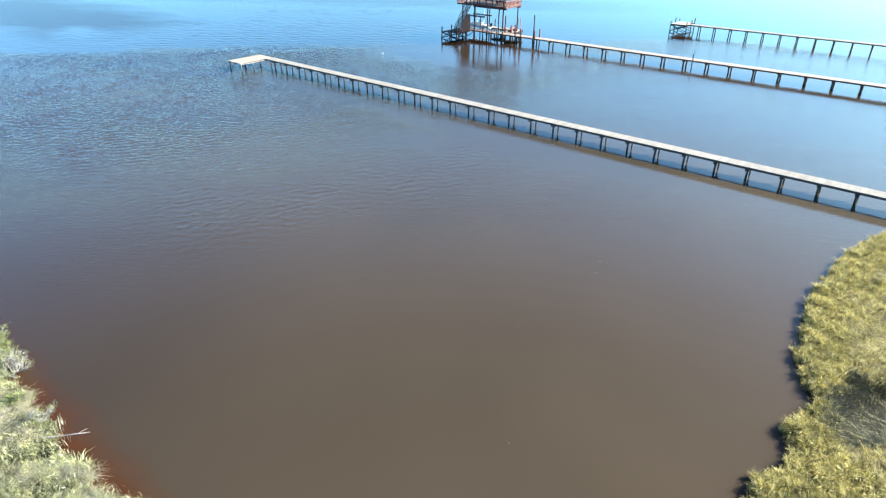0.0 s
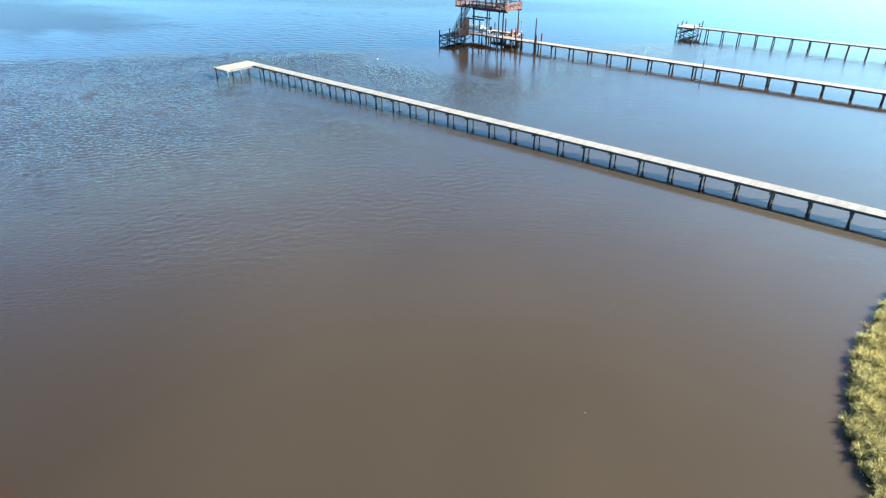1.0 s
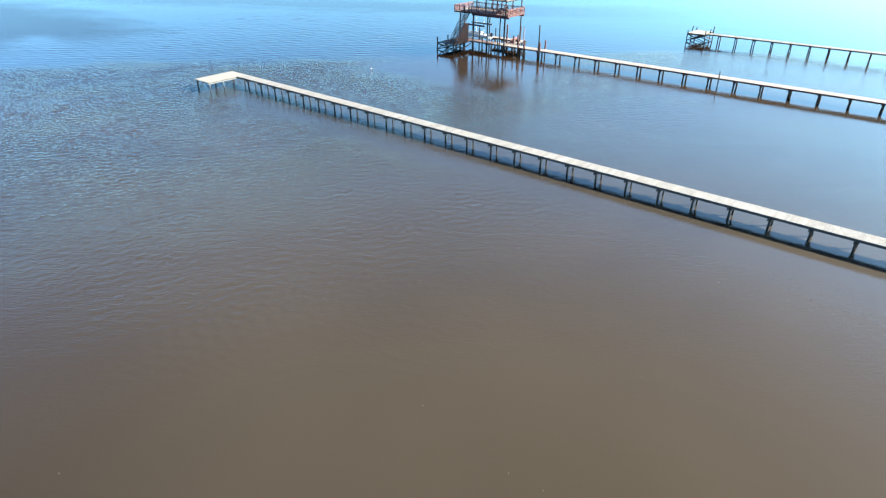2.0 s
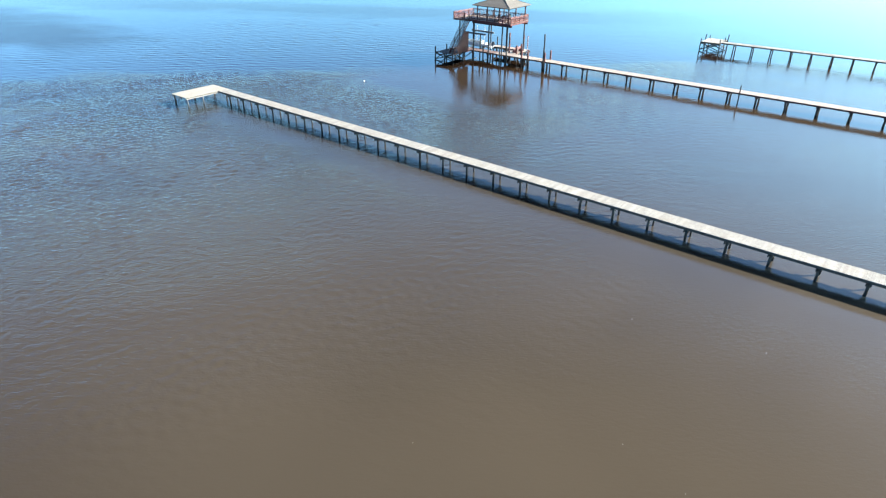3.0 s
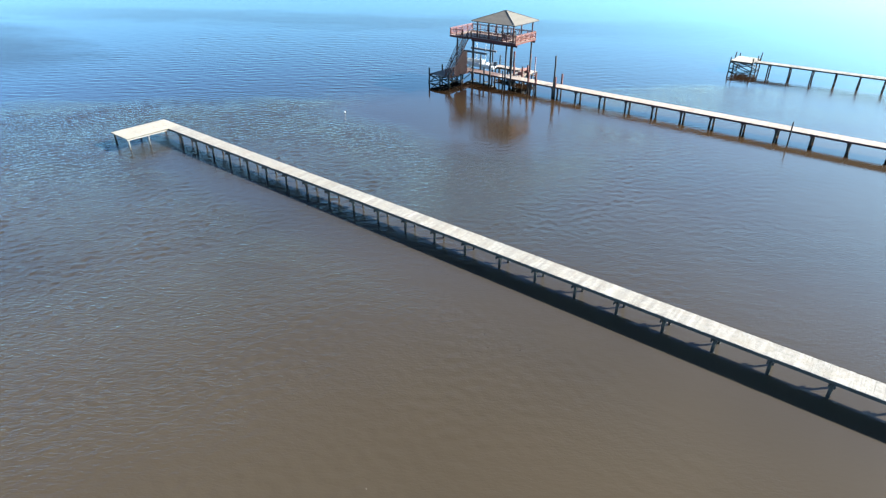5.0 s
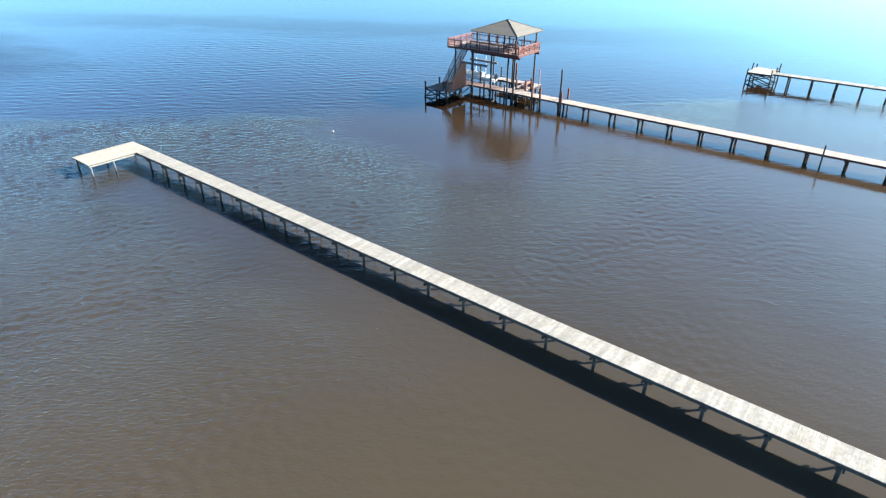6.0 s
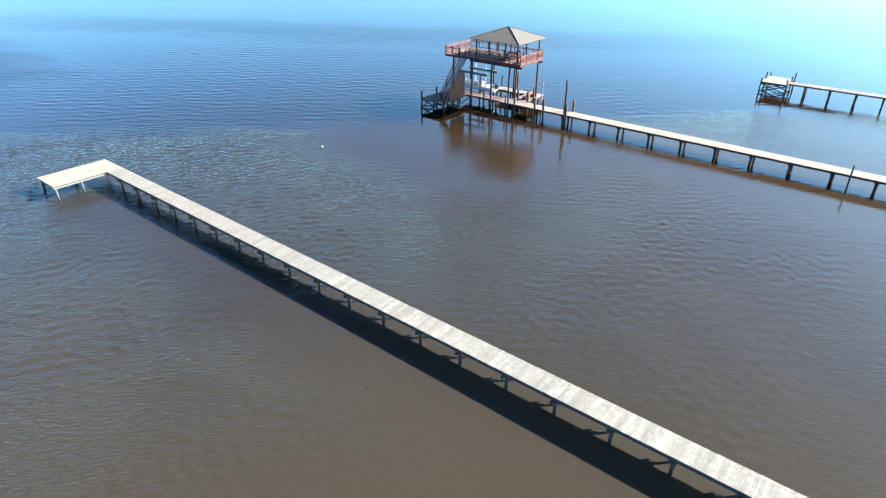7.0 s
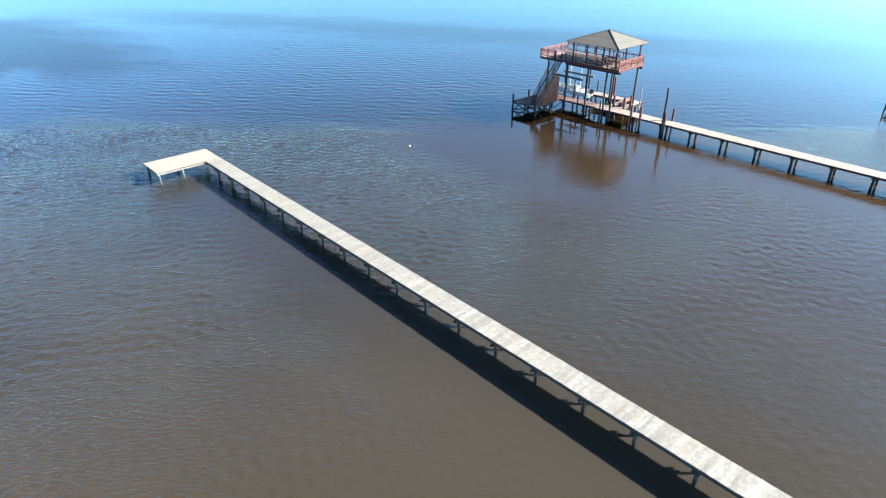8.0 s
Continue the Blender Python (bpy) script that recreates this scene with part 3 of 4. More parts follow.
def build_far_pier():
    rng = random.Random(8)
    top, y0, y1 = 1.60, 136.75, 138.45
    pier = empty("pier", -20, 136.7, 0, "distant pale timber pier with a square end platform and mooring posts", "pier")
    ox, oy, oz = pier.location
    x0, x1, py0, py1 = -48.5, -45.1, 135.8, 140.3  # the platform reaches past the walkway on both sides
    for y in (y0 + 0.08, y1 - 0.08):
        long_beam("stringer", pier, x1, 12.0, y, top - 0.045, 0.06, 0.17, M_BEAM)
    piles = [pile_data("support_post", 0.105, -2.0, top - 0.05, M_PILE_BLUE, seed=s + 20, lean=0.03) for s in range(3)]
    tall = [pile_data("mooring_post", 0.095, -2.0, top + h, M_PILE_BLUE, seed=s + 30, lean=0.04) for s, h in enumerate((0.50, 0.65, 0.95))]
    for k in range(0, 19):
        x = -42.9 + 3.12 * k + rng.uniform(-0.08, 0.08)
        for y in (y0 + 0.15, y1 - 0.15):
            piece("support_post", rng.choice(piles), pier, pose(x - ox, y - oy, 0, rng.uniform(-1.5, 1.5), rng.uniform(-1.5, 1.5), rng.uniform(0, 360)))
        cap_beam(pier, x + 0.14, y0, y1, top - 0.215)
    for i, (x, y) in enumerate(((x0, py0), (x1, py0 - 0.02), (x0, 138.2), (x0 + 0.1, py1), (x1, 138.6), (x1 + 0.1, py1))):
        piece("mooring_post", tall[i % 3], pier, pose(x - ox, y - oy, 0, rng.uniform(-2, 2), rng.uniform(-2, 2), 0))
    for y in (py0 + 0.1, 138.2, py1 - 0.1):
        bm = bmesh.new()
        add_box(bm, (x0 + 0.03 - ox, y - 0.03 - oy, top - 0.28), (x1 - 0.03 - ox, y + 0.03 - oy, top - 0.042))
        part("stringer", bm, M_BEAM, pier)
    for y in (py0 + 0.15, 138.1, py1 - 0.2):
        brace(pier, (x0, y, 0.2), (x1, y, 1.3), M_PILE_BLUE)
        brace(pier, (x0, y + 0.06, 1.3), (x1, y + 0.06, 0.2), M_PILE_BLUE)
    for x in (x0 + 0.1, x1 - 0.1):
        brace(pier, (x, py0 + 0.1, 0.2), (x, py1 - 0.1, 1.3), M_PILE_BLUE)
        brace(pier, (x + 0.06, py0 + 0.1, 1.3), (x + 0.06, py1 - 0.1, 0.2), M_PILE_BLUE)
    lengthwise_boards("platform_decking", pier, x0, x1, py0, py1, top, M_DECK_TAN, rng)
    deck_boards(pier, x1 + 0.01, 12.0, y0, y1, top, M_DECK, (1e6, 1e6), rng)
    return pier


def build_boathouse_pier():
    """The long red-railed walkway that runs out to the boathouse, its slip decks and the low landing."""
    rng = random.Random(5)
    top, y0, y1 = 1.30, 103.7, 105.5
    pier = empty("pier", -50, 104.5, 0, "long timber pier with reddish posts leading to a boathouse", "pier")
    ox, oy, oz = pier.location
    for y, m in ((y0 + 0.03, M_RED_DARK), ((y0 + y1) / 2, M_BEAM), (y1 - 0.03, M_BEAM)):
        long_beam("stringer", pier, -77.4, 12.0, y, top - 0.045, 0.05, 0.18, m)
    piles = [pile_data("support_post", 0.13, -2.0, top - 0.05, M_PILE_BLUE, seed=s + 40, lean=0.03) for s in range(4)]
    for k in range(-12, 12):
        x = -30.3 + 3.617 * k + rng.uniform(-0.05, 0.05)
        for y in (y0 + 0.14, y1 - 0.14):
            piece("support_post", rng.choice(piles), pier, pose(x - ox, y - oy, 0, rng.uniform(-1.5, 1.5), rng.uniform(-1.5, 1.5), rng.uniform(0, 360)))
        cap_beam(pier, x + 0.16, y0 + 0.02, y1 - 0.02, top - 0.225)
        cap_beam(pier, x - 0.16, y0 + 0.02, y1 - 0.02, top - 0.225)
    # low landing at the foot of the stair
    lx0, lx1, ly0 = -80.9, -77.4, 98.5
    for x in (lx0 + 0.05, (lx0 + lx1) / 2, lx1 - 0.05):
        bm = bmesh.new()
        add_box(bm, (x - 0.03 - ox, ly0 + 0.03 - oy, top - 0.285), (x + 0.03 - ox, y1 - oy, top - 0.045))
        part("stringer", bm, M_RED_DARK, pier)
    posts = [pile_data("mooring_post", 0.12, -2.0, top + h, M_PILE_BLUE, seed=s + 50, lean=0.03) for s, h in enumerate((0.85, 0.7))]
    for i, (x, y) in enumerate(((lx0, ly0), (lx1 + 0.08, ly0 + 0.2), (lx0, 101.6), (lx1 + 0.1, 101.6))):
        piece("mooring_post", posts[i % 2], pier, pose(x - ox, y - oy, 0, rng.uniform(-1.5, 1.5), rng.uniform(-1.5, 1.5), 0))
    for x, y in ((lx0 + 0.1, 105.2), (-79.0, ly0 + 0.2), (-79.0, 101.6)):
        piece("support_post", piles[0], pier, pose(x - ox, y - oy, 0))
    for x in (lx0 + 0.02, lx1 + 0.02):
        brace(pier, (x, ly0 + 0.1, 0.1), (x, 101.5, 1.05), M_PILE_BLUE)
        brace(pier, (x + 0.06, ly0 + 0.1, 1.05), (x + 0.06, 101.5, 0.1), M_PILE_BLUE)
        brace(pier, (x, 101.7, 0.1), (x, 104.9, 1.05), M_PILE_BLUE)
    for y in (ly0 + 0.12, 101.7):
        brace(pier, (lx0, y, 0.1), (lx1, y, 1.05), M_PILE_BLUE)
        brace(pier, (lx0, y + 0.06, 1.05), (lx1, y + 0.06, 0.1), M_PILE_BLUE)
    lengthwise_boards("landing_decking", pier, lx0, lx1, ly0, y1, top, M_DECK_BROWN, rng)
    deck_boards(pier, lx1 + 0.01, -72.3, y0, y1, top, M_DECK_BROWN, (1e6, 1e6), rng)
    # slip: back walk and the cross deck
    bx0, bx1, by0, by1 = -76.3, -69.2, 108.8, 110.2
    for y in (by0 + 0.05, by1 - 0.05):
        long_beam("stringer", pier, bx0, bx1, y, top - 0.045, 0.05, 0.24, M_BEAM)
    for x in (-76.1, -73.8, -71.5, -69.4):
        piece("support_post", piles[1], pier, pose(x - ox, by0 + 0.15 - oy, 0))
        piece("support_post", piles[2], pier, pose(x - ox, by1 - 0.15 - oy, 0))
        cap_beam(pier, x + 0.16, by0, by1, top - 0.285)
    deck_boards(pier, bx0, bx1, by0, by1, top, M_DECK_PINK, (1e6, 1e6), rng)
    cx0, cx1 = -71.4, -69.2
    for x in (cx0 + 0.05, cx1 - 0.05):
        bm = bmesh.new()
        add_box(bm, (x - 0.03 - ox, y1 - oy, top - 0.285), (x + 0.03 - ox, by0 - oy, top - 0.045))
        part("stringer", bm, M_BEAM, pier)
    lengthwise_boards("slip_decking", pier, cx0, cx1, y1, by0, top, M_DECK_PINK, rng)
    # posts that rise past the deck, dark below and red above
    heights = (0.95, 1.4, 2.3)
    high = {h: pile_data("post", 0.11, -2.0, top + h, M_PILE_BLUE, seed=60 + int(h * 10), lean=0.03) for h in heights}
    sleeve = {h: pile_data("sleeve", 0.145, 0.0, h + 0.03, M_RED, True, seed=70 + int(h * 10), lean=0.004) for h in heights}
    for x, y, h, red in ((-74.5, y0 - 0.15, 0.95, 0), (-71.1, y0 - 0.15, 0.95, 0), (-66.7, y0 - 0.15, 1.4, 1), (-65.5, y0 - 0.15, 1.4, 1), (-69.1, y1 + 0.2, 1.4, 1), (-70.6, y1 + 0.2, 1.4, 1), (-69.1, 107.2, 1.4, 1),
                         (-70.7, by1 + 0.15, 2.3, 1), (-73.6, by1 + 0.15, 2.3, 1), (-76.2, by1 + 0.15, 1.4, 0), (-62.4, y0 - 0.15, 1.4, 1), (-62.5, y1 + 0.15, 1.4, 1)):
        post = piece("post", high[h], pier, pose(x - ox, y - oy, 0, rng.uniform(-1, 1), rng.uniform(-1, 1), 0))
        if red:
            piece("sleeve", sleeve[h], post, (0, 0, top), "red-stained square sleeve")
    deck_boards(pier, -72.3, 12.0, y0, y1, top, M_DECK_PINK, (-62.0, -18.0), rng)
    return pier


build_main_pier()
build_boathouse_pier()
build_far_pier()


# ---- boathouse ----
def build_boathouse():
    rng = random.Random(11)
    X0, X1, Y0, Y1, F = -77.1, -69.15, 103.5, 108.9, 6.32
    BX0, BY0 = -80.7, 103.1
    house = empty("boathouse", -73.2, 106.2, 0, "two-storey open boathouse of red-stained timber with a grey hip roof", "boathouse")
    ox, oy, oz = house.location

    def rel(x, y, z):
        return (x - ox, y - oy, z)

    # floor: boards on joists with a rim all round
    def floor(name, x0, x1, y0, y1):
        bm = bmesh.new()
        for x in (x0, x1 - 0.05):
            add_box(bm, rel(x, y0, F - 0.30), rel(x + 0.05, y1, F - 0.045))
        for y in (y0 + 0.002, y1 - 0.052):
            add_box(bm, rel(x0 + 0.05, y, F - 0.30), rel(x1 - 0.05, y + 0.05, F - 0.045))
        k = x0 + 0.45
        while k < x1 - 0.2:
            add_box(bm, rel(k, y0 + 0.06, F - 0.28), rel(k + 0.04, y1 - 0.06, F - 0.045))
            k += 0.42
        frame_ob = part(name, bm, M_RED, house, "red-brown floor joists and rim")
        boards = []
        for i in range(int((y1 - y0) / PITCH)):
            y = y0 + (i + 0.5) * PITCH
            boards.append((rel(x0 - 0.02, y - PITCH / 2 + 0.004, F - 0.04), rel(x1 + 0.02, y + PITCH / 2 - 0.004, F + rng.uniform(-0.003, 0.003))))
        bm = bmesh.new()
        for lo, hi in boards:
            add_box(bm, lo, hi)
        part("floor_decking", bm, M_FLOOR, frame_ob)

    floor("floor_frame", X0, X1, Y0, Y1)
    floor("balcony_frame", BX0, X0 - 0.01, BY0, Y1)

    # tall posts from the river bed to the floor
    tall = [pile_data("post", 0.12, -2.0, F - 0.30, M_PILE_BLUE, seed=80 + s, lean=0.02) for s in range(3)]
    for x, y in ((-76.5, Y0 + 0.02), (-73.4, Y0 + 0.02), (-70.7, Y0 + 0.02), (-69.7, Y0 + 0.02), (-76.5, Y1 - 0.25), (-73.2, Y1 - 0.25), (-69.7, Y1 - 0.25), (BX0 + 0.3, Y1 - 0.3), (BX0 + 0.3, 104.6)):
        piece("post", rng.choice(tall), house, pose(x - ox, y - oy, 0, 0, 0, rng.uniform(0, 360)))
    for y in (Y0 + 0.16, Y1 - 0.48):
        bm = bmesh.new()
        add_box(bm, rel(X0 + 0.05, y, F - 0.58), rel(X1 + 0.15, y + 0.09, F - 0.304))
        part("girder", bm, M_RED_DARK, house)

    # railings: posts, two rails, balusters
    baluster = box_data("baluster", (0.035, 0.035, 0.80), M_PINK)
    picket = box_data("baluster", (0.03, 0.03, 0.80), M_RED)
    rail_post = box_data("rail_post", (0.10, 0.10, 1.08), M_RED)

    def railing(x0, y0, x1, y1, material, upright, gap):
        way = Vector((x1 - x0, y1 - y0, 0))
        long = way.length
        turn = math.atan2(way.y, way.x)
        bm = bmesh.new()
        for lo, hi, w in ((0.96, 1.00, 0.13), (0.80, 0.88, 0.045), (0.12, 0.20, 0.045)):
            add_box(bm, (0, -w / 2, lo), (long, w / 2, hi))
        rail = part("railing", bm, material, house)
        rail.matrix_basis = Matrix.Translation(rel(x0, y0, F)) @ Matrix.Rotation(turn, 4, "Z")
        posts = max(2, int(round(long / 1.5)) + 1)
        for i in range(posts):
            piece("rail_post", rail_post, rail, (long * i / (posts - 1), 0, 0.44 if i else 0.442))
        n = int(long / gap)
        for i in range(1, n):
            piece("baluster", upright, rail, (long * i / n, 0.0, 0.5))

    e = 0.06
    # shade painted in: south rail in darker red, sunlit east rail in paler
    railing(X0 + e, Y0 + e, X1 - e, Y0 + e, M_RED, picket, 0.30)
    railing(X1 - e, Y0 + e, X1 - e, Y1 - e, M_PINK, baluster, 0.13)
    railing(X1 - e, Y1 - e, BX0 + e, Y1 - e, M_RED, picket, 0.24)
    railing(BX0 + e, Y1 - e, BX0 + e, BY0 + e, M_PINK, baluster, 0.13)
    railing(BX0 + e, BY0 + e, -78.35, BY0 + e, M_PINK, baluster, 0.13)

    # roof posts, plates and hip roof
    rx0, rx1, ry0, ry1, eave, ridge = -76.6, -69.2, 103.0, 109.5, 8.74, 10.1
    roof_post = box_data("roof_post", (0.15, 0.15, 2.36), M_RED_DARK, 0.01)
    for x in (rx0 + 0.6, -74.0, -71.6, rx1 - 0.55):
        for y in (Y0 + 0.2, Y1 - 0.2):
            piece("roof_post", roof_post, house, rel(x, y, F + 1.18))
    bm = bmesh.new()
    for y in (Y0 + 0.13, Y1 - 0.27):
        add_box(bm, rel(rx0 + 0.35, y, F + 2.18), rel(rx1 - 0.3, y + 0.14, F + 2.36))
    for x in (rx0 + 0.43, rx1 - 0.52):
        add_box(bm, rel(x, Y0 + 0.27, F + 2.18), rel(x + 0.14, Y1 - 0.27, F + 2.36))
    part("roof_plate", bm, M_RED_DARK, house)
    mx, my = (rx0 + rx1) / 2, (ry0 + ry1) / 2
    corners = [(rx0, ry0), (rx1, ry0), (rx1, ry1), (rx0, ry1)]
    bm = bmesh.new()
    for i in range(4):
        a, b = corners[i], corners[(i + 1) % 4]
        vs = [bm.verts.new(rel(*a, eave)), bm.verts.new(rel(*b, eave)), bm.verts.new(rel(mx, my, ridge))]
        under = [bm.verts.new(rel(*a, eave - 0.10)), bm.verts.new(rel(*b, eave - 0.10)), bm.verts.new(rel(mx, my, ridge - 0.12))]
        bm.faces.new(vs)
        bm.faces.new(under[::-1])
        bm.faces.new((under[0], under[1], vs[1], vs[0]))
    bmesh.ops.remove_doubles(bm, verts=bm.verts, dist=0.001)
    roof = part("roof", bm, M_RED_DARK, house, "low grey shingled hip roof with a dark red edge")
    courses = 13
    for i in range(4):
        a, b = (Vector(rel(*corners[i], eave)), Vector(rel(*corners[(i + 1) % 4], eave)))
        tip = Vector(rel(mx, my, ridge))
        normal = (b - a).cross(tip - a).normalized()
        for k in range(courses):
            f0, f1 = k / courses, min(1.0, (k + 1.15) / courses)
            out = -0.02 if k == 0 else 0.0
            p = [a.lerp(tip, f0 + out), b.lerp(tip, f0 + out), b.lerp(tip, f1), a.lerp(tip, f1)]
            bm = bmesh.new()
            low = [bm.verts.new(v + normal * (0.003 if j > 1 else 0.006)) for j, v in enumerate(p)]
            high = [bm.verts.new(v + normal * (0.006 if j > 1 else 0.014)) for j, v in enumerate(p)]
            bm.faces.new(high)
            bm.faces.new((low[0], low[1], high[1], high[0]))
            bm.faces.new((low[1], low[2], high[2], high[1]))
            bm.faces.new((low[3], low[0], high[0], high[3]))
            part("shingle_course", bm, M_SHINGLE, roof)
    for x, y in corners:
        bm = bmesh.new()
        add_tube(bm, [rel(x, y, eave + 0.03), rel(mx, my, ridge + 0.045)], [0.035, 0.035], 6)
        part("hip_cap", bm, M_SHINGLE, roof)

    # stair down to the landing
    sx0, sx1, ty, by, tz, bz = -78.15, -77.17, 103.08, 99.0, F, 1.30
    steps = 25
    rise, going = (tz - bz) / steps, (ty - by) / steps
    bm = bmesh.new()
    for x in (sx0, sx1 - 0.045):
        v = [rel(x, ty, tz - 0.02), rel(x, ty, tz - 0.36), rel(x, by - 0.02, bz + 0.002), rel(x, by - 0.30, bz + 0.002)]
        w = [(p[0] + 0.045, p[1], p[2]) for p in v]
        va, vb = [bm.verts.new(p) for p in v], [bm.verts.new(p) for p in w]
        bm.faces.new(va)
        bm.faces.new(vb[::-1])
        for i in range(4):
            bm.faces.new((va[i], vb[i], vb[(i + 1) % 4], va[(i + 1) % 4]))
    bmesh.ops.recalc_face_normals(bm, faces=bm.faces)
    stair = part("stair", bm, M_RED, house, "steep red-stained timber stair")
    tread = box_data("tread", (sx1 - sx0 - 0.10, 0.27, 0.04), M_RED)
    for i in range(1, steps):
        piece("tread", tread, stair, rel((sx0 + sx1) / 2, ty - going * i, tz - rise * i))
    for x in (sx0 + 0.02, sx1 - 0.02):
        bm = bmesh.new()
        a, b = Vector(rel(x, ty, tz + 0.95)), Vector(rel(x, by - 0.1, bz + 0.95))
        for drop in (0.0, 0.45):
            d = Vector((0, 0, drop))
            add_tube(bm, [a - d, b - d], [0.045, 0.045], 4)
        for f in (0.02, 0.35, 0.68, 0.98):
            p = a.lerp(b, f)
            add_box(bm, (p.x - 0.04, p.y - 0.04, p.z - 1.0), (p.x + 0.04, p.y + 0.04, p.z + 0.02))
        part("handrail", bm, M_RED_DARK, stair)
    # boarded side under the stair
    side = bmesh.new()
    add_box(side, rel(sx1 + 0.02, 99.8, bz + 0.004), rel(sx1 + 0.06, 102.7, bz + 0.10))
    wall = part("stair_wall", side, M_RED_DARK, house, "red-stained vertical boards under the stair")
    y = 99.7
    while y < 102.65:
        top = min(4.5, bz + (y + 0.07 - by) / (ty - by) * (tz - bz) - 0.05)
        bm = bmesh.new()
        add_box(bm, rel(sx1 + 0.062, y, bz + 0.01), rel(sx1 + 0.087, y + 0.145, top))
        part("board", bm, M_RED, wall)
        y += 0.155
    return house


build_boathouse()


# ---- boat on its lift ----
def build_boat():
    boat = empty("boat", -77.9, 107.1, 1.25, "small white open boat with an outboard, raised on a lift", "boat")
    L, W = 5.4, 1.95
    bm = bmesh.new()
    rows = []
    n = 15
    for i in range(n):
        f = i / (n - 1)
        x = -L / 2 + L * f
        half = W / 2 * (1 - max(0.0, (0.32 - f) / 0.32) ** 2.0) ** 0.5 if f < 0.32 else W / 2 * (1 - 0.08 * (f - 0.32))
        half = max(half, 0.02)
        sheer = 0.72 + 0.28 * (1 - f) ** 2
        keel = 0.0 + 0.35 * max(0.0, (0.3 - f) / 0.3) ** 2
        prof = [(0, keel), (half * 0.78, keel + 0.16), (half * 0.97, keel + 0.32), (half, sheer), (half * 0.93 - 0.03, sheer), (half * 0.88 - 0.03, 0.36), (0, 0.34 + keel * 0.5)]
        rows.append([bm.verts.new((x, y, z)) for y, z in prof] + [bm.verts.new((x, -y, z)) for y, z in prof[-2:0:-1]])
    m = len(rows[0])
    for a, b in zip(rows, rows[1:]):
        for k in range(m):
            bm.faces.new((a[k], a[(k + 1) % m], b[(k + 1) % m], b[k]))
    bm.faces.new(rows[-1][::-1])
    bm.faces.new(rows[0])
    bmesh.ops.recalc_face_normals(bm, faces=bm.faces)
    part("hull", bm, M_WHITE, boat)
    bm = bmesh.new()
    add_box(bm, (0.1, -0.32, 0.34), (0.75, 0.32, 1.15), None, 0.08)
    add_box(bm, (0.12, -0.30, 1.15), (0.2, 0.30, 1.42))
    part("console", bm, M_WHITE, boat)
    bm = bmesh.new()
    add_box(bm, (1.15, -0.4, 0.34), (1.6, 0.4, 0.8), None, 0.05)
    part("seat", bm, M_WHITE, boat)
    bm = bmesh.new()
    add_box(bm, (L / 2 + 0.06, -0.17, 0.6), (L / 2 + 0.52, 0.17, 1.2), None, 0.12)
    add_tube(bm, [(L / 2 + 0.2, 0, 0.62), (L / 2 + 0.22, 0, 0.1), (L / 2 + 0.24, 0, -0.15)], [0.09, 0.07, 0.05], 8)
    part("outboard", bm, M_CANVAS, boat, "grey outboard motor")
    return boat


def build_lift():
    lift = empty("boat_lift", -77.9, 107.1, 0, "four-post boat lift with dark overhead beams", "boat lift")
    post = pile_data("post", 0.11, -2.0, 3.5, M_PILE_BLUE, seed=91, lean=0.02)
    pale = pile_data("guide_pole", 0.04, 1.1, 4.6, M_WHITE, True, 92, 0.003)
    for x in (-2.3, 1.1):
        for y in (-1.25, 1.25):
            piece("post", post, lift, (x, y, 0))
    for y in (-1.25, 1.25):
        bm = bmesh.new()
        add_box(bm, (-2.6, y - 0.10, 3.53), (2.2, y + 0.10, 3.80))
        part("beam", bm, M_CANVAS, lift, "dark steel lift beam")
    for x in (-1.6, 0.9):
        bm = bmesh.new()
        add_box(bm, (x - 0.07, -1.3, 1.06), (x + 0.07, 1.3, 1.22))
        part("cradle_beam", bm, M_ALU, lift)
        for y in (-1.22, 1.22):
            bm = bmesh.new()
            add_tube(bm, [(x, y, 1.2), (x, y, 3.55)], [0.012, 0.012], 5)
            part("cable", bm, M_ALU, lift)
    for x, y in ((-1.4, 1.15), (0.3, 1.15)):
        piece("guide_pole", pale, lift, (x, y, 0))
    return lift


build_boat()
build_lift()


# ---- loose things on and by the boathouse pier ----
def build_pole(x, y, top, radius, label, material, name="pole", lean=0.0):
    data = pile_data(name, radius, -2.0, top, material, seed=int(x * -7), lean=0.015)
    ob = new(name, data)
    ob.matrix_basis = pose(x, y, 0, 0, lean, 0)
    return tagged(ob, label, "pole")


build_pole(-62.5, 103.35, 5.5, 0.12, "tall dark round mooring pole beside the pier", M_PILE_BLUE, "mooring_pole")
build_pole(-32.4, 103.5, 2.3, 0.08, "thin dark pole standing beside the pier edge", M_PILE_BLUE, "pole")


def build_striped_marker(x, y):
    ob = empty("striped_marker", x, y, 0, "red and white banded marker post at the slip", "marker post")
    bm = bmesh.new()
    add_tube(bm, [(0, 0, -2.0), (0, 0, 1.6)], [0.07, 0.07], 8)
    part("stake", bm, M_PILE_BLUE, ob)
    for i in range(20):
        bm = bmesh.new()
        add_tube(bm, [(0, 0, 1.6 + i * 0.14), (0, 0, 1.74 + i * 0.14)], [0.08, 0.08], 8)
        part("band", bm, M_BUOY_RED if i % 2 else M_WHITE, ob)


build_striped_marker(-67.1, 105.8)


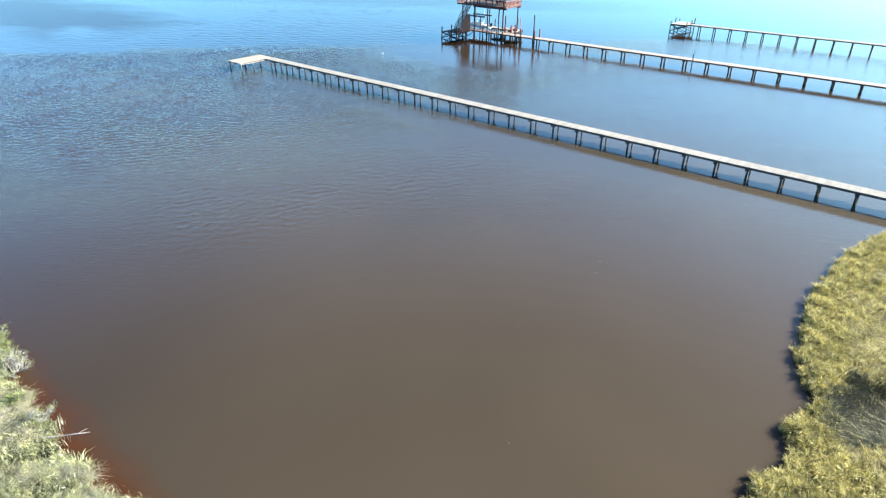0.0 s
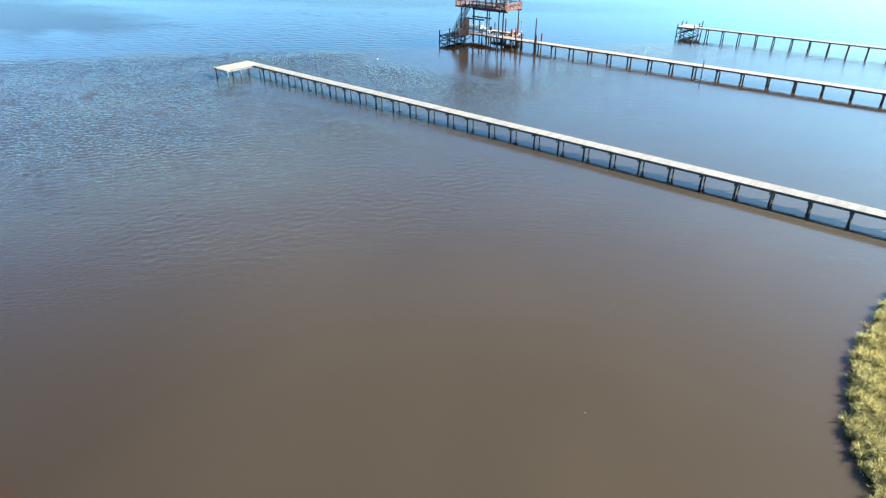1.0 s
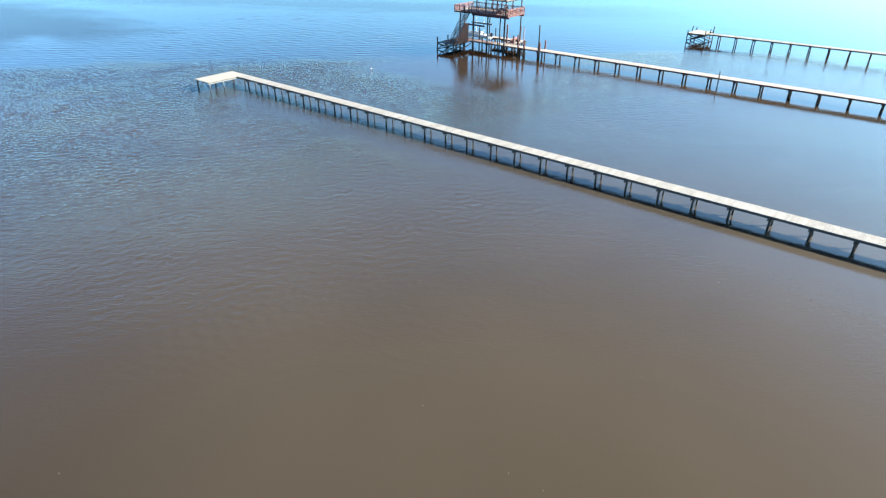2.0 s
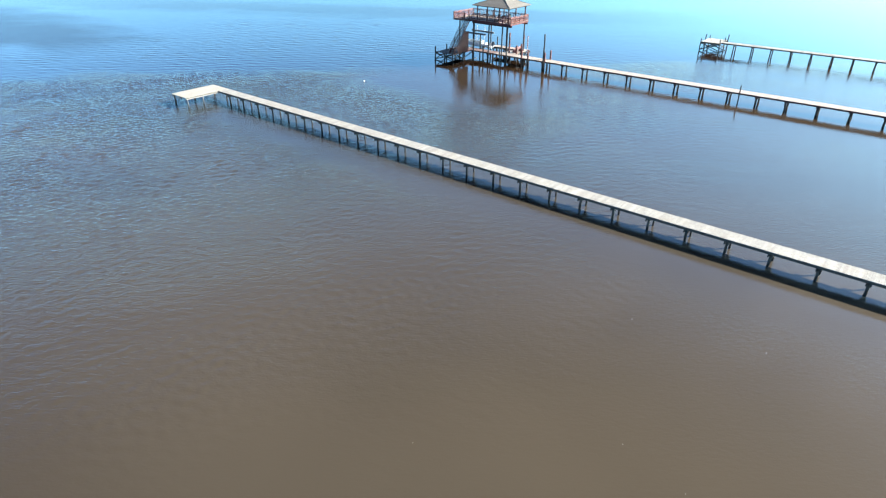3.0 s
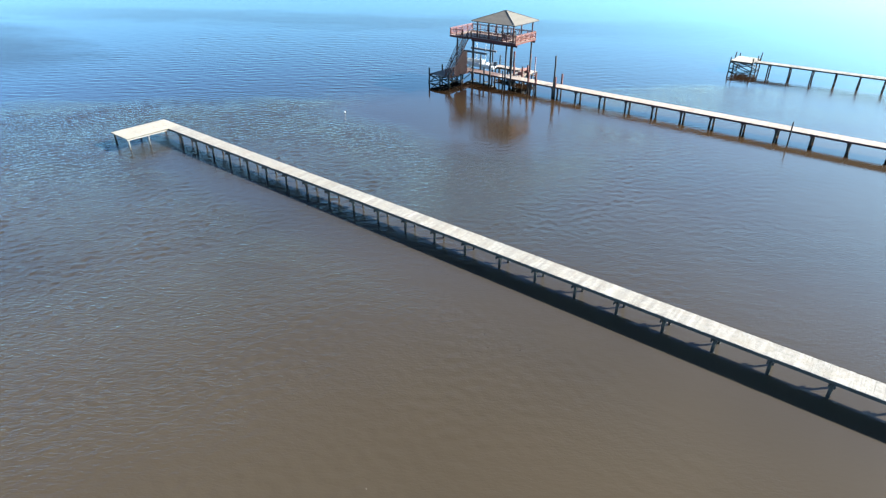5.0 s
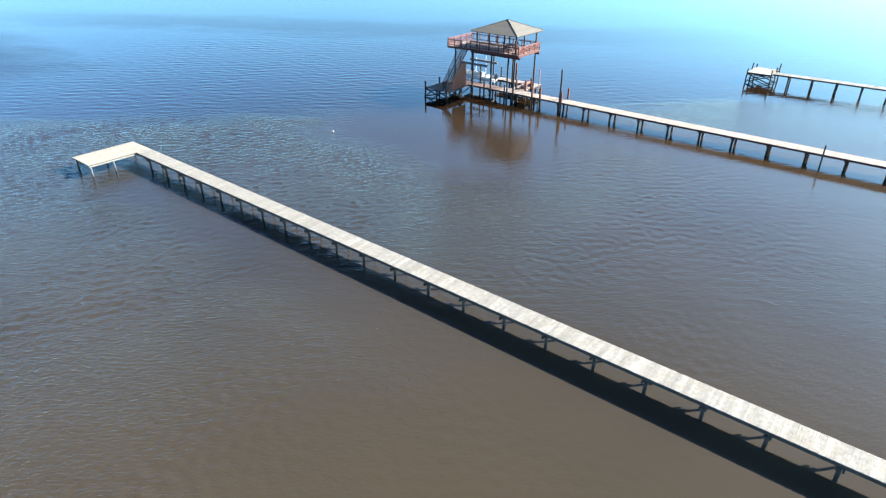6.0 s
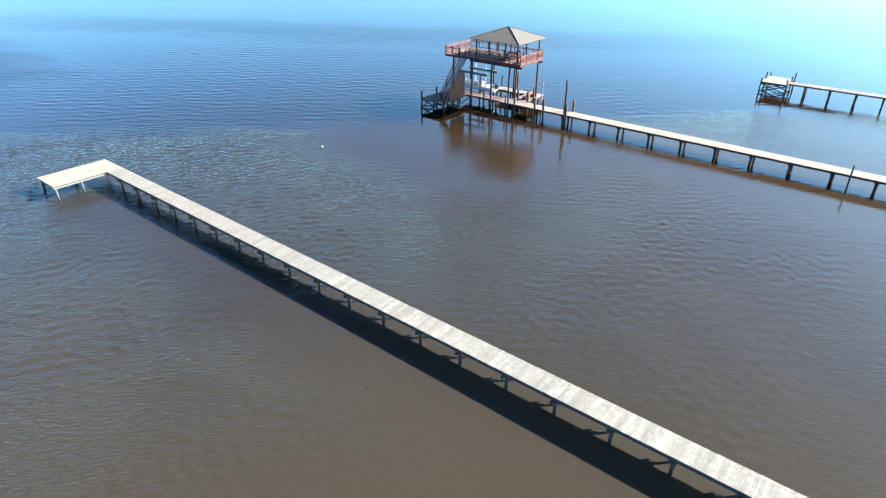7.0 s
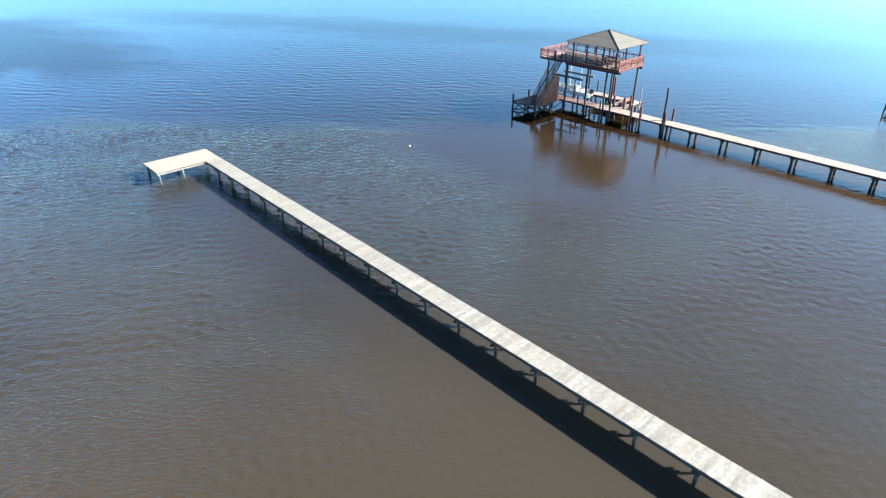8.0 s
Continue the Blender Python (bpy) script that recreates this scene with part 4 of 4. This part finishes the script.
def build_bench():
    bench = empty("bench", -70.0, 107.2, 1.30, "faded red slatted timber bench on the slip deck", "bench")
    slat = box_data("slat", (0.09, 2.2, 0.035), M_PINK)
    back = box_data("back_slat", (0.035, 2.2, 0.10), M_PINK)
    for x in (-0.2, -0.09, 0.02, 0.13):
        piece("slat", slat, bench, (x, 0, 0.44))
    for z in (0.58, 0.72, 0.86):
        piece("back_slat", back, bench, (0.24 + z * 0.06, 0, z))
    leg = box_data("leg", (0.5, 0.06, 0.42), M_PINK)
    arm = box_data("upright", (0.06, 0.06, 0.95), M_RED)
    for y in (-0.9, 0.9):
        piece("leg", leg, bench, (0, y, 0.21))
        piece("upright", arm, bench, (0.30, y, 0.475))
    return bench


build_bench()


def build_deck_furniture():
    """A table and chairs on the upper deck, seen under the roof."""
    table = empty("table", -72.0, 106.0, 6.32, "brown square timber table under the boathouse roof", "table")
    bm = bmesh.new()
    add_box(bm, (-0.55, -0.55, 0.71), (0.55, 0.55, 0.75), None, 0.01)
    part("tabletop", bm, M_RED, table)
    leg = box_data("leg", (0.07, 0.07, 0.71), M_RED_DARK)
    for x in (-0.45, 0.45):
        for y in (-0.45, 0.45):
            piece("leg", leg, table, (x, y, 0.355))
    chair = empty("chair", -72.9, 106.0, 6.32, "dark slatted armchair on the upper deck", "chair", "chairs on the upper deck")
    piece("seat", box_data("seat", (0.5, 0.52, 0.05), M_BLACK), chair, (0, 0, 0.43))
    piece("backrest", box_data("backrest", (0.05, 0.52, 0.55), M_BLACK), chair, (-0.25, 0, 0.72))
    cl = box_data("leg", (0.05, 0.05, 0.41), M_BLACK)
    for x in (-0.2, 0.2):
        for y in (-0.22, 0.22):
            piece("leg", cl, chair, (x, y, 0.205))
    copy_thing(chair, pose(-71.1, 105.9, 6.32, 0, 0, 178))
    copy_thing(chair, pose(-71.9, 106.9, 6.32, 0, 0, -95))


build_deck_furniture()


def build_buoy(x, y):
    ob = empty("buoy", x, y, 0, "small white float bobbing on open water", "buoy")
    bm = bmesh.new()
    bmesh.ops.create_uvsphere(bm, u_segments=14, v_segments=10, radius=0.115)
    part("float", bm, M_WHITE, ob, at=(0, 0, 0.05), smooth=True)
    bm = bmesh.new()
    add_tube(bm, [(0, 0, 0.17), (0.02, 0, 0.25)], [0.025, 0.02], 6)
    part("eye", bm, M_BUOY_RED, ob)


build_buoy(-79.2, 79.7)


# ---- marsh plants ----
def blades(name, xs, ys, length, width, lean, material, label, rng, base=None, comb=None):
    """Many bent grass blades as one mesh: three triangles each."""
    n = len(xs)
    z = ground_height(xs, ys) if base is None else base
    az = rng.uniform(0, 2 * np.pi, n) if comb is None else comb + rng.normal(0, 0.45, n)
    face = rng.uniform(0, 2 * np.pi, n)
    ln = length * rng.uniform(0.65, 1.25, n)
    wd = width * rng.uniform(0.7, 1.4, n)
    bend = lean * rng.uniform(0.3, 1.4, n)
    dx, dy = np.cos(az) * bend + 0.10, np.sin(az) * bend - 0.05
    sx, sy = np.cos(face) * wd / 2, np.sin(face) * wd / 2
    v = np.empty((n, 5, 3))
    v[:, 0] = np.stack([xs - sx, ys - sy, z - 0.05], 1)
    v[:, 1] = np.stack([xs + sx, ys + sy, z - 0.05], 1)
    mx, my, mz = xs + dx * ln * 0.35, ys + dy * ln * 0.35, z + ln * 0.62
    v[:, 2] = np.stack([mx - sx * 0.8, my - sy * 0.8, mz], 1)
    v[:, 3] = np.stack([mx + sx * 0.8, my + sy * 0.8, mz], 1)
    v[:, 4] = np.stack([xs + dx * ln, ys + dy * ln, z + ln * (1.0 - 0.25 * np.minimum(bend, 1.2))], 1)
    f = np.array([[0, 1, 3], [0, 3, 2], [2, 3, 4]])
    faces = (np.arange(n)[:, None, None] * 5 + f[None]).reshape(-1, 3)
    data = bpy.data.meshes.new(name)
    data.vertices.add(n * 5)
    data.vertices.foreach_set("co", v.ravel())
    data.loops.add(faces.size)
    data.loops.foreach_set("vertex_index", faces.ravel().astype(np.int32))
    data.polygons.add(len(faces))
    data.polygons.foreach_set("loop_start", np.arange(0, faces.size, 3, dtype=np.int32))
    data.update(calc_edges=True)
    data.materials.append(material)
    return tagged(new(name, data), label, "grass", kind="stuff")


def lumps(x, y, s):
    return np.sin(x * s + 1.3 * np.sin(y * s * 0.7)) * np.sin(y * s * 1.1 + 1.7 * np.sin(x * s * 0.6))


def scatter(x0, x1, y0, y1, density, rng, margin=-0.15):
    n = int((x1 - x0) * (y1 - y0) * density)
    x, y = rng.uniform(x0, x1, n), rng.uniform(y0, y1, n)
    keep = signed_shore(x, y) < margin + 0.25 * rng.uniform(-1, 1, n)
    return x[keep], y[keep]


def tussocks(x0, x1, y0, y1, density, each, spread, rng):
    """Places of grass blades gathered in tufts, with the way each one leans out of its tuft and the tuft's own vigour."""
    cx, cy = scatter(x0, x1, y0, y1, density, rng, 0.0)
    size = rng.uniform(0.6, 1.35, len(cx))
    count = np.maximum(6, (each * size ** 1.5).astype(int))
    k = np.repeat(np.arange(len(cx)), count)
    way = rng.uniform(0, 2 * np.pi, len(k))
    off = np.abs(rng.normal(0, spread, len(k))) * size[k]
    x, y = cx[k] + np.cos(way) * off, cy[k] + np.sin(way) * off
    return x, y, way, size[k] * (1.15 - 0.55 * np.minimum(off / (2.2 * spread), 1.0))


def lie(x, y):
    """The way in which flattened grass lies, swirling slowly over the bank."""
    return 0.6 + 1.5 * np.sin(x * 0.55 + 0.8 * np.sin(y * 0.4)) + 1.1 * np.sin(y * 0.7 + 0.5 * np.sin(x * 0.9))


def plant_marsh():
    rng = np.random.default_rng(4)
    # east bank: golden cordgrass in tufts, grey-green rush in hollows, flattened dead thatch further in
    x, y, way, vigour = tussocks(-2.8, 5.4, 17, 60, 19.0, 84, 0.12, rng)
    inland = -signed_shore(x, y)
    hollow = (x - 2.4) ** 2 / 2.6 + (y - 31.0) ** 2 / 6.0 < 1 + 0.5 * lumps(x, y, 2.4)
    matted = inland > 2.3 + 0.9 * lumps(x, y, 0.9)
    gold = ~hollow & ~(matted & (rng.random(len(x)) < 0.55)) & (x < 4.0 + 1.4 * rng.random(len(x)))
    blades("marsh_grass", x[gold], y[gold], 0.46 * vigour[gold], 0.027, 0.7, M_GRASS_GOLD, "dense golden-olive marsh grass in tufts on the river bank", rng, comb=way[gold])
    x, y = scatter(-2.4, 5.4, 17, 60, 620, rng, -0.4)
    inland = -signed_shore(x, y)
    hollow = (x - 2.4) ** 2 / 3.4 + (y - 31.0) ** 2 / 7.5 < 1 + 0.5 * lumps(x, y, 2.4)
    mat = ~hollow & (inland > 2.5 + 1.2 * lumps(x, y, 0.9)) & (lumps(x + 1, y + 4, 2.1) > -0.45) & (x < 4.0 + 1.4 * rng.random(len(x)))
    blades("thatch", x[mat], y[mat], 0.50, 0.030, 1.5, M_STRAW, "pale dead grass lying in combed mats", rng, comb=lie(x[mat], y[mat]))
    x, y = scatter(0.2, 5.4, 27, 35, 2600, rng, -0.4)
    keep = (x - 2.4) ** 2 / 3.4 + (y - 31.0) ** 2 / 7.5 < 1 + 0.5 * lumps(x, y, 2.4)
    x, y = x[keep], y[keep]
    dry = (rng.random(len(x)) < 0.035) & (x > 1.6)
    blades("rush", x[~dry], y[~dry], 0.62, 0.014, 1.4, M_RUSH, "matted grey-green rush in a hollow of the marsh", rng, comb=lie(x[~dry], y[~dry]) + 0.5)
    blades("thatch", x[dry], y[dry], 0.75, 0.012, 1.6, M_STRAW, "long pale strands fallen across the rush", rng, comb=lie(x[dry], y[dry]) + 0.5)
    x, y = scatter(2.5, 34, -24, 75, 75, rng)
    keep = x > 3.6 + 3.0 * rng.random(len(x)) ** 2
    x, y = x[keep], y[keep]
    blades("marsh_grass", x, y, 0.5, 0.055, 0.8, M_GRASS_GOLD, "golden marsh grass spreading inland", rng)
    # south bank: pale green tufts between mats of bleached thatch
    x, y, way, vigour = tussocks(-46, -17, -5, 7.0, 9.0, 80, 0.16, rng)
    keep = (x > -46 + 4 * rng.random(len(x))) & (x < -17 - 4 * rng.random(len(x))) & (y > -5 + 4 * rng.random(len(x))) & (lumps(x, y, 1.0) > -0.30)
    x, y, way, vigour = x[keep], y[keep], way[keep], vigour[keep]
    blades("bank_grass", x, y, 0.38 * vigour, 0.014, 0.85, M_GRASS_PALE, "pale green bank grass leaning in tufts", rng, comb=way)
    x, y = scatter(-46, -17, -5, 7.0, 760, rng, -0.30)
    keep = (x > -46 + 4 * rng.random(len(x))) & (x < -17 - 4 * rng.random(len(x))) & (y > -5 + 4 * rng.random(len(x)))
    x, y = x[keep], y[keep]
    kind = lumps(x, y, 1.0) + 0.5 * lumps(x + 2, y - 1, 2.7) + 0.35 * rng.normal(0, 1, len(x))
    dead, dark = kind < 0.10, (kind > 0.85)
    blades("thatch", x[dead], y[dead], 0.46, 0.020, 1.7, M_THATCH, "bleached dead grass lying in mats over the bank", rng, comb=lie(x[dead] * 1.4, y[dead] * 1.4))
    blades("rush", x[dark], y[dark], 0.45, 0.02, 1.1, M_RUSH, "grey-green rush between the tufts of the bank", rng)
    # thin reeds that stand in the red shallows
    x, y = rng.uniform(-30, -18, 900), rng.uniform(4.0, 6.6, 900)
    d = signed_shore(x, y)
    keep = (d > -0.15) & (d < 0.42) & (lumps(x, y, 1.9) > -0.1)
    x, y = x[keep], y[keep]
    blades("reed", x, y, 0.45, 0.018, 0.3, M_THATCH, "thin pale reeds standing in the red shallows", rng, base=np.zeros(len(x)))
    x, y = scatter(-75, -42, -20, 8, 75, rng)
    blades("bank_grass", x, y, 0.45, 0.055, 0.9, M_GRASS_PALE, "pale bank grass spreading inland", rng)
    x, y = scatter(-42, 5.0, -24, 20, 75, rng)
    blades("bank_grass", x, y, 0.45, 0.055, 0.9, M_GRASS_PALE, "pale bank grass behind the shore", rng)


def build_shrub(x, y, height, seed, label, leafy=1.0, rise=1.0):
    rng = random.Random(seed)
    base = float(ground_height(np.array(x), np.array(y)))
    shrub = empty("shrub", x, y, base, label, "shrub", "shrubs on the bank")
    wood = bmesh.new()
    tips = []

    def grow(p, way, length, radius, depth):
        pts, radii = [p.copy()], [radius]
        for i in range(3):
            way = (way + Vector((rng.uniform(-0.35, 0.35), rng.uniform(-0.35, 0.35), rng.uniform(-0.1, 0.25)))).normalized()
            p = p + way * length / 3
            pts.append(p.copy())
            radii.append(radius * (1 - 0.25 * (i + 1)))
        add_tube(wood, pts, radii, 5)
        if depth:
            for _ in range(rng.randint(3, 4)):
                q = pts[rng.randint(1, 3)]
                grow(q, (way + Vector((rng.uniform(-0.9, 0.9), rng.uniform(-0.9, 0.9), rng.uniform(-0.3, 0.6)))).normalized(), length * 0.66, radius * 0.58, depth - 1)
        else:
            tips.extend(pts[1:])

    for _ in range(5):
        grow(Vector((rng.uniform(-0.1, 0.1), rng.uniform(-0.1, 0.1), -0.05)), Vector((rng.uniform(-0.7, 0.7), rng.uniform(-0.7, 0.7), rise)).normalized(), height * 0.46, 0.034, 3)
    part("stem", wood, M_BARK, shrub, "silvery bare twigs")
    leaves = bmesh.new()
    for p in tips:
        if rng.random() > leafy or p.z < 0.22 * height:
            continue
        for _ in range(4):
            c = p + Vector((rng.gauss(0, 0.09), rng.gauss(0, 0.09), rng.gauss(0, 0.07)))
            a = Vector((rng.uniform(-1, 1), rng.uniform(-1, 1), rng.uniform(-0.6, 0.6))).normalized() * 0.055
            b = a.orthogonal().normalized() * 0.026
            leaves.faces.new([leaves.verts.new(v) for v in (c - a, c + b, c + a, c - b)])
    ob = part("foliage", leaves, M_LEAF, shrub)
    ob["kind"] = "stuff"
    return shrub


def build_fallen_branch():
    base = empty("fallen_branch", -27.6, 4.35, 0.15, "bare pale fallen branch reaching over the water", "branch")
    bm = bmesh.new()
    add_tube(bm, [(-0.9, -0.6, 0.1), (-0.2, -0.1, 0.2), (0.5, 0.6, 0.28), (1.0, 1.3, 0.22)], [0.04, 0.035, 0.025, 0.01], 6)
    add_tube(bm, [(0.35, 0.45, 0.26), (0.75, 0.7, 0.42), (1.15, 1.05, 0.44)], [0.022, 0.016, 0.006], 5)
    add_tube(bm, [(0.7, 0.9, 0.26), (0.8, 1.3, 0.36)], [0.016, 0.006], 5)
    part("limb", bm, M_BARK, base)


plant_marsh()
build_shrub(-34.9, 5.2, 2.0, 21, "low spreading grey twiggy shrub with green leafy tops", 0.22, 0.4)
build_shrub(-34.7, 5.0, 1.5, 31, "bare silvery shrub tangled at the water's edge", 0.12, 0.35)
build_shrub(-36.9, 5.3, 1.1, 22, "grey twiggy shrub with sparse green leaves on the bank", 0.5, 0.7)
build_shrub(-31.6, 4.1, 0.9, 23, "low leafy green shrub on the bank", 0.4, 0.6)
build_shrub(-29.4, 4.4, 1.4, 24, "bare grey shrub leaning over the water", 0.12, 0.6)
build_shrub(-38.6, 5.6, 1.2, 25, "pale twiggy shrub at the water's edge", 0.4, 0.8)
build_fallen_branch()


def float_flakes():
    """Flecks of foam and leaf drifting on the near water."""
    rng = random.Random(77)
    bm = bmesh.new()
    for _ in range(22):
        x, y = rng.uniform(-62, -4), rng.uniform(12, 58)
        if float(signed_shore(np.array(x), np.array(y))) < 0.6:
            continue
        r = rng.uniform(0.012, 0.026)
        ring = [bm.verts.new((x + r * rng.uniform(0.6, 1.3) * math.cos(a), y + r * rng.uniform(0.6, 1.3) * math.sin(a), 0.012)) for a in (0, 1.1, 2.2, 3.3, 4.4, 5.4)]
        low = [bm.verts.new((v.co.x, v.co.y, -0.01)) for v in ring]
        bm.faces.new(ring)
        for k in range(6):
            bm.faces.new((low[k], low[(k + 1) % 6], ring[(k + 1) % 6], ring[k]))
    data = bpy.data.meshes.new("foam_fleck")
    bm.to_mesh(data)
    bm.free()
    data.materials.append(M_WHITE)
    tagged(new("foam_fleck", data), "tiny white flecks of foam drifting on the water", "foam", kind="stuff")


float_flakes()
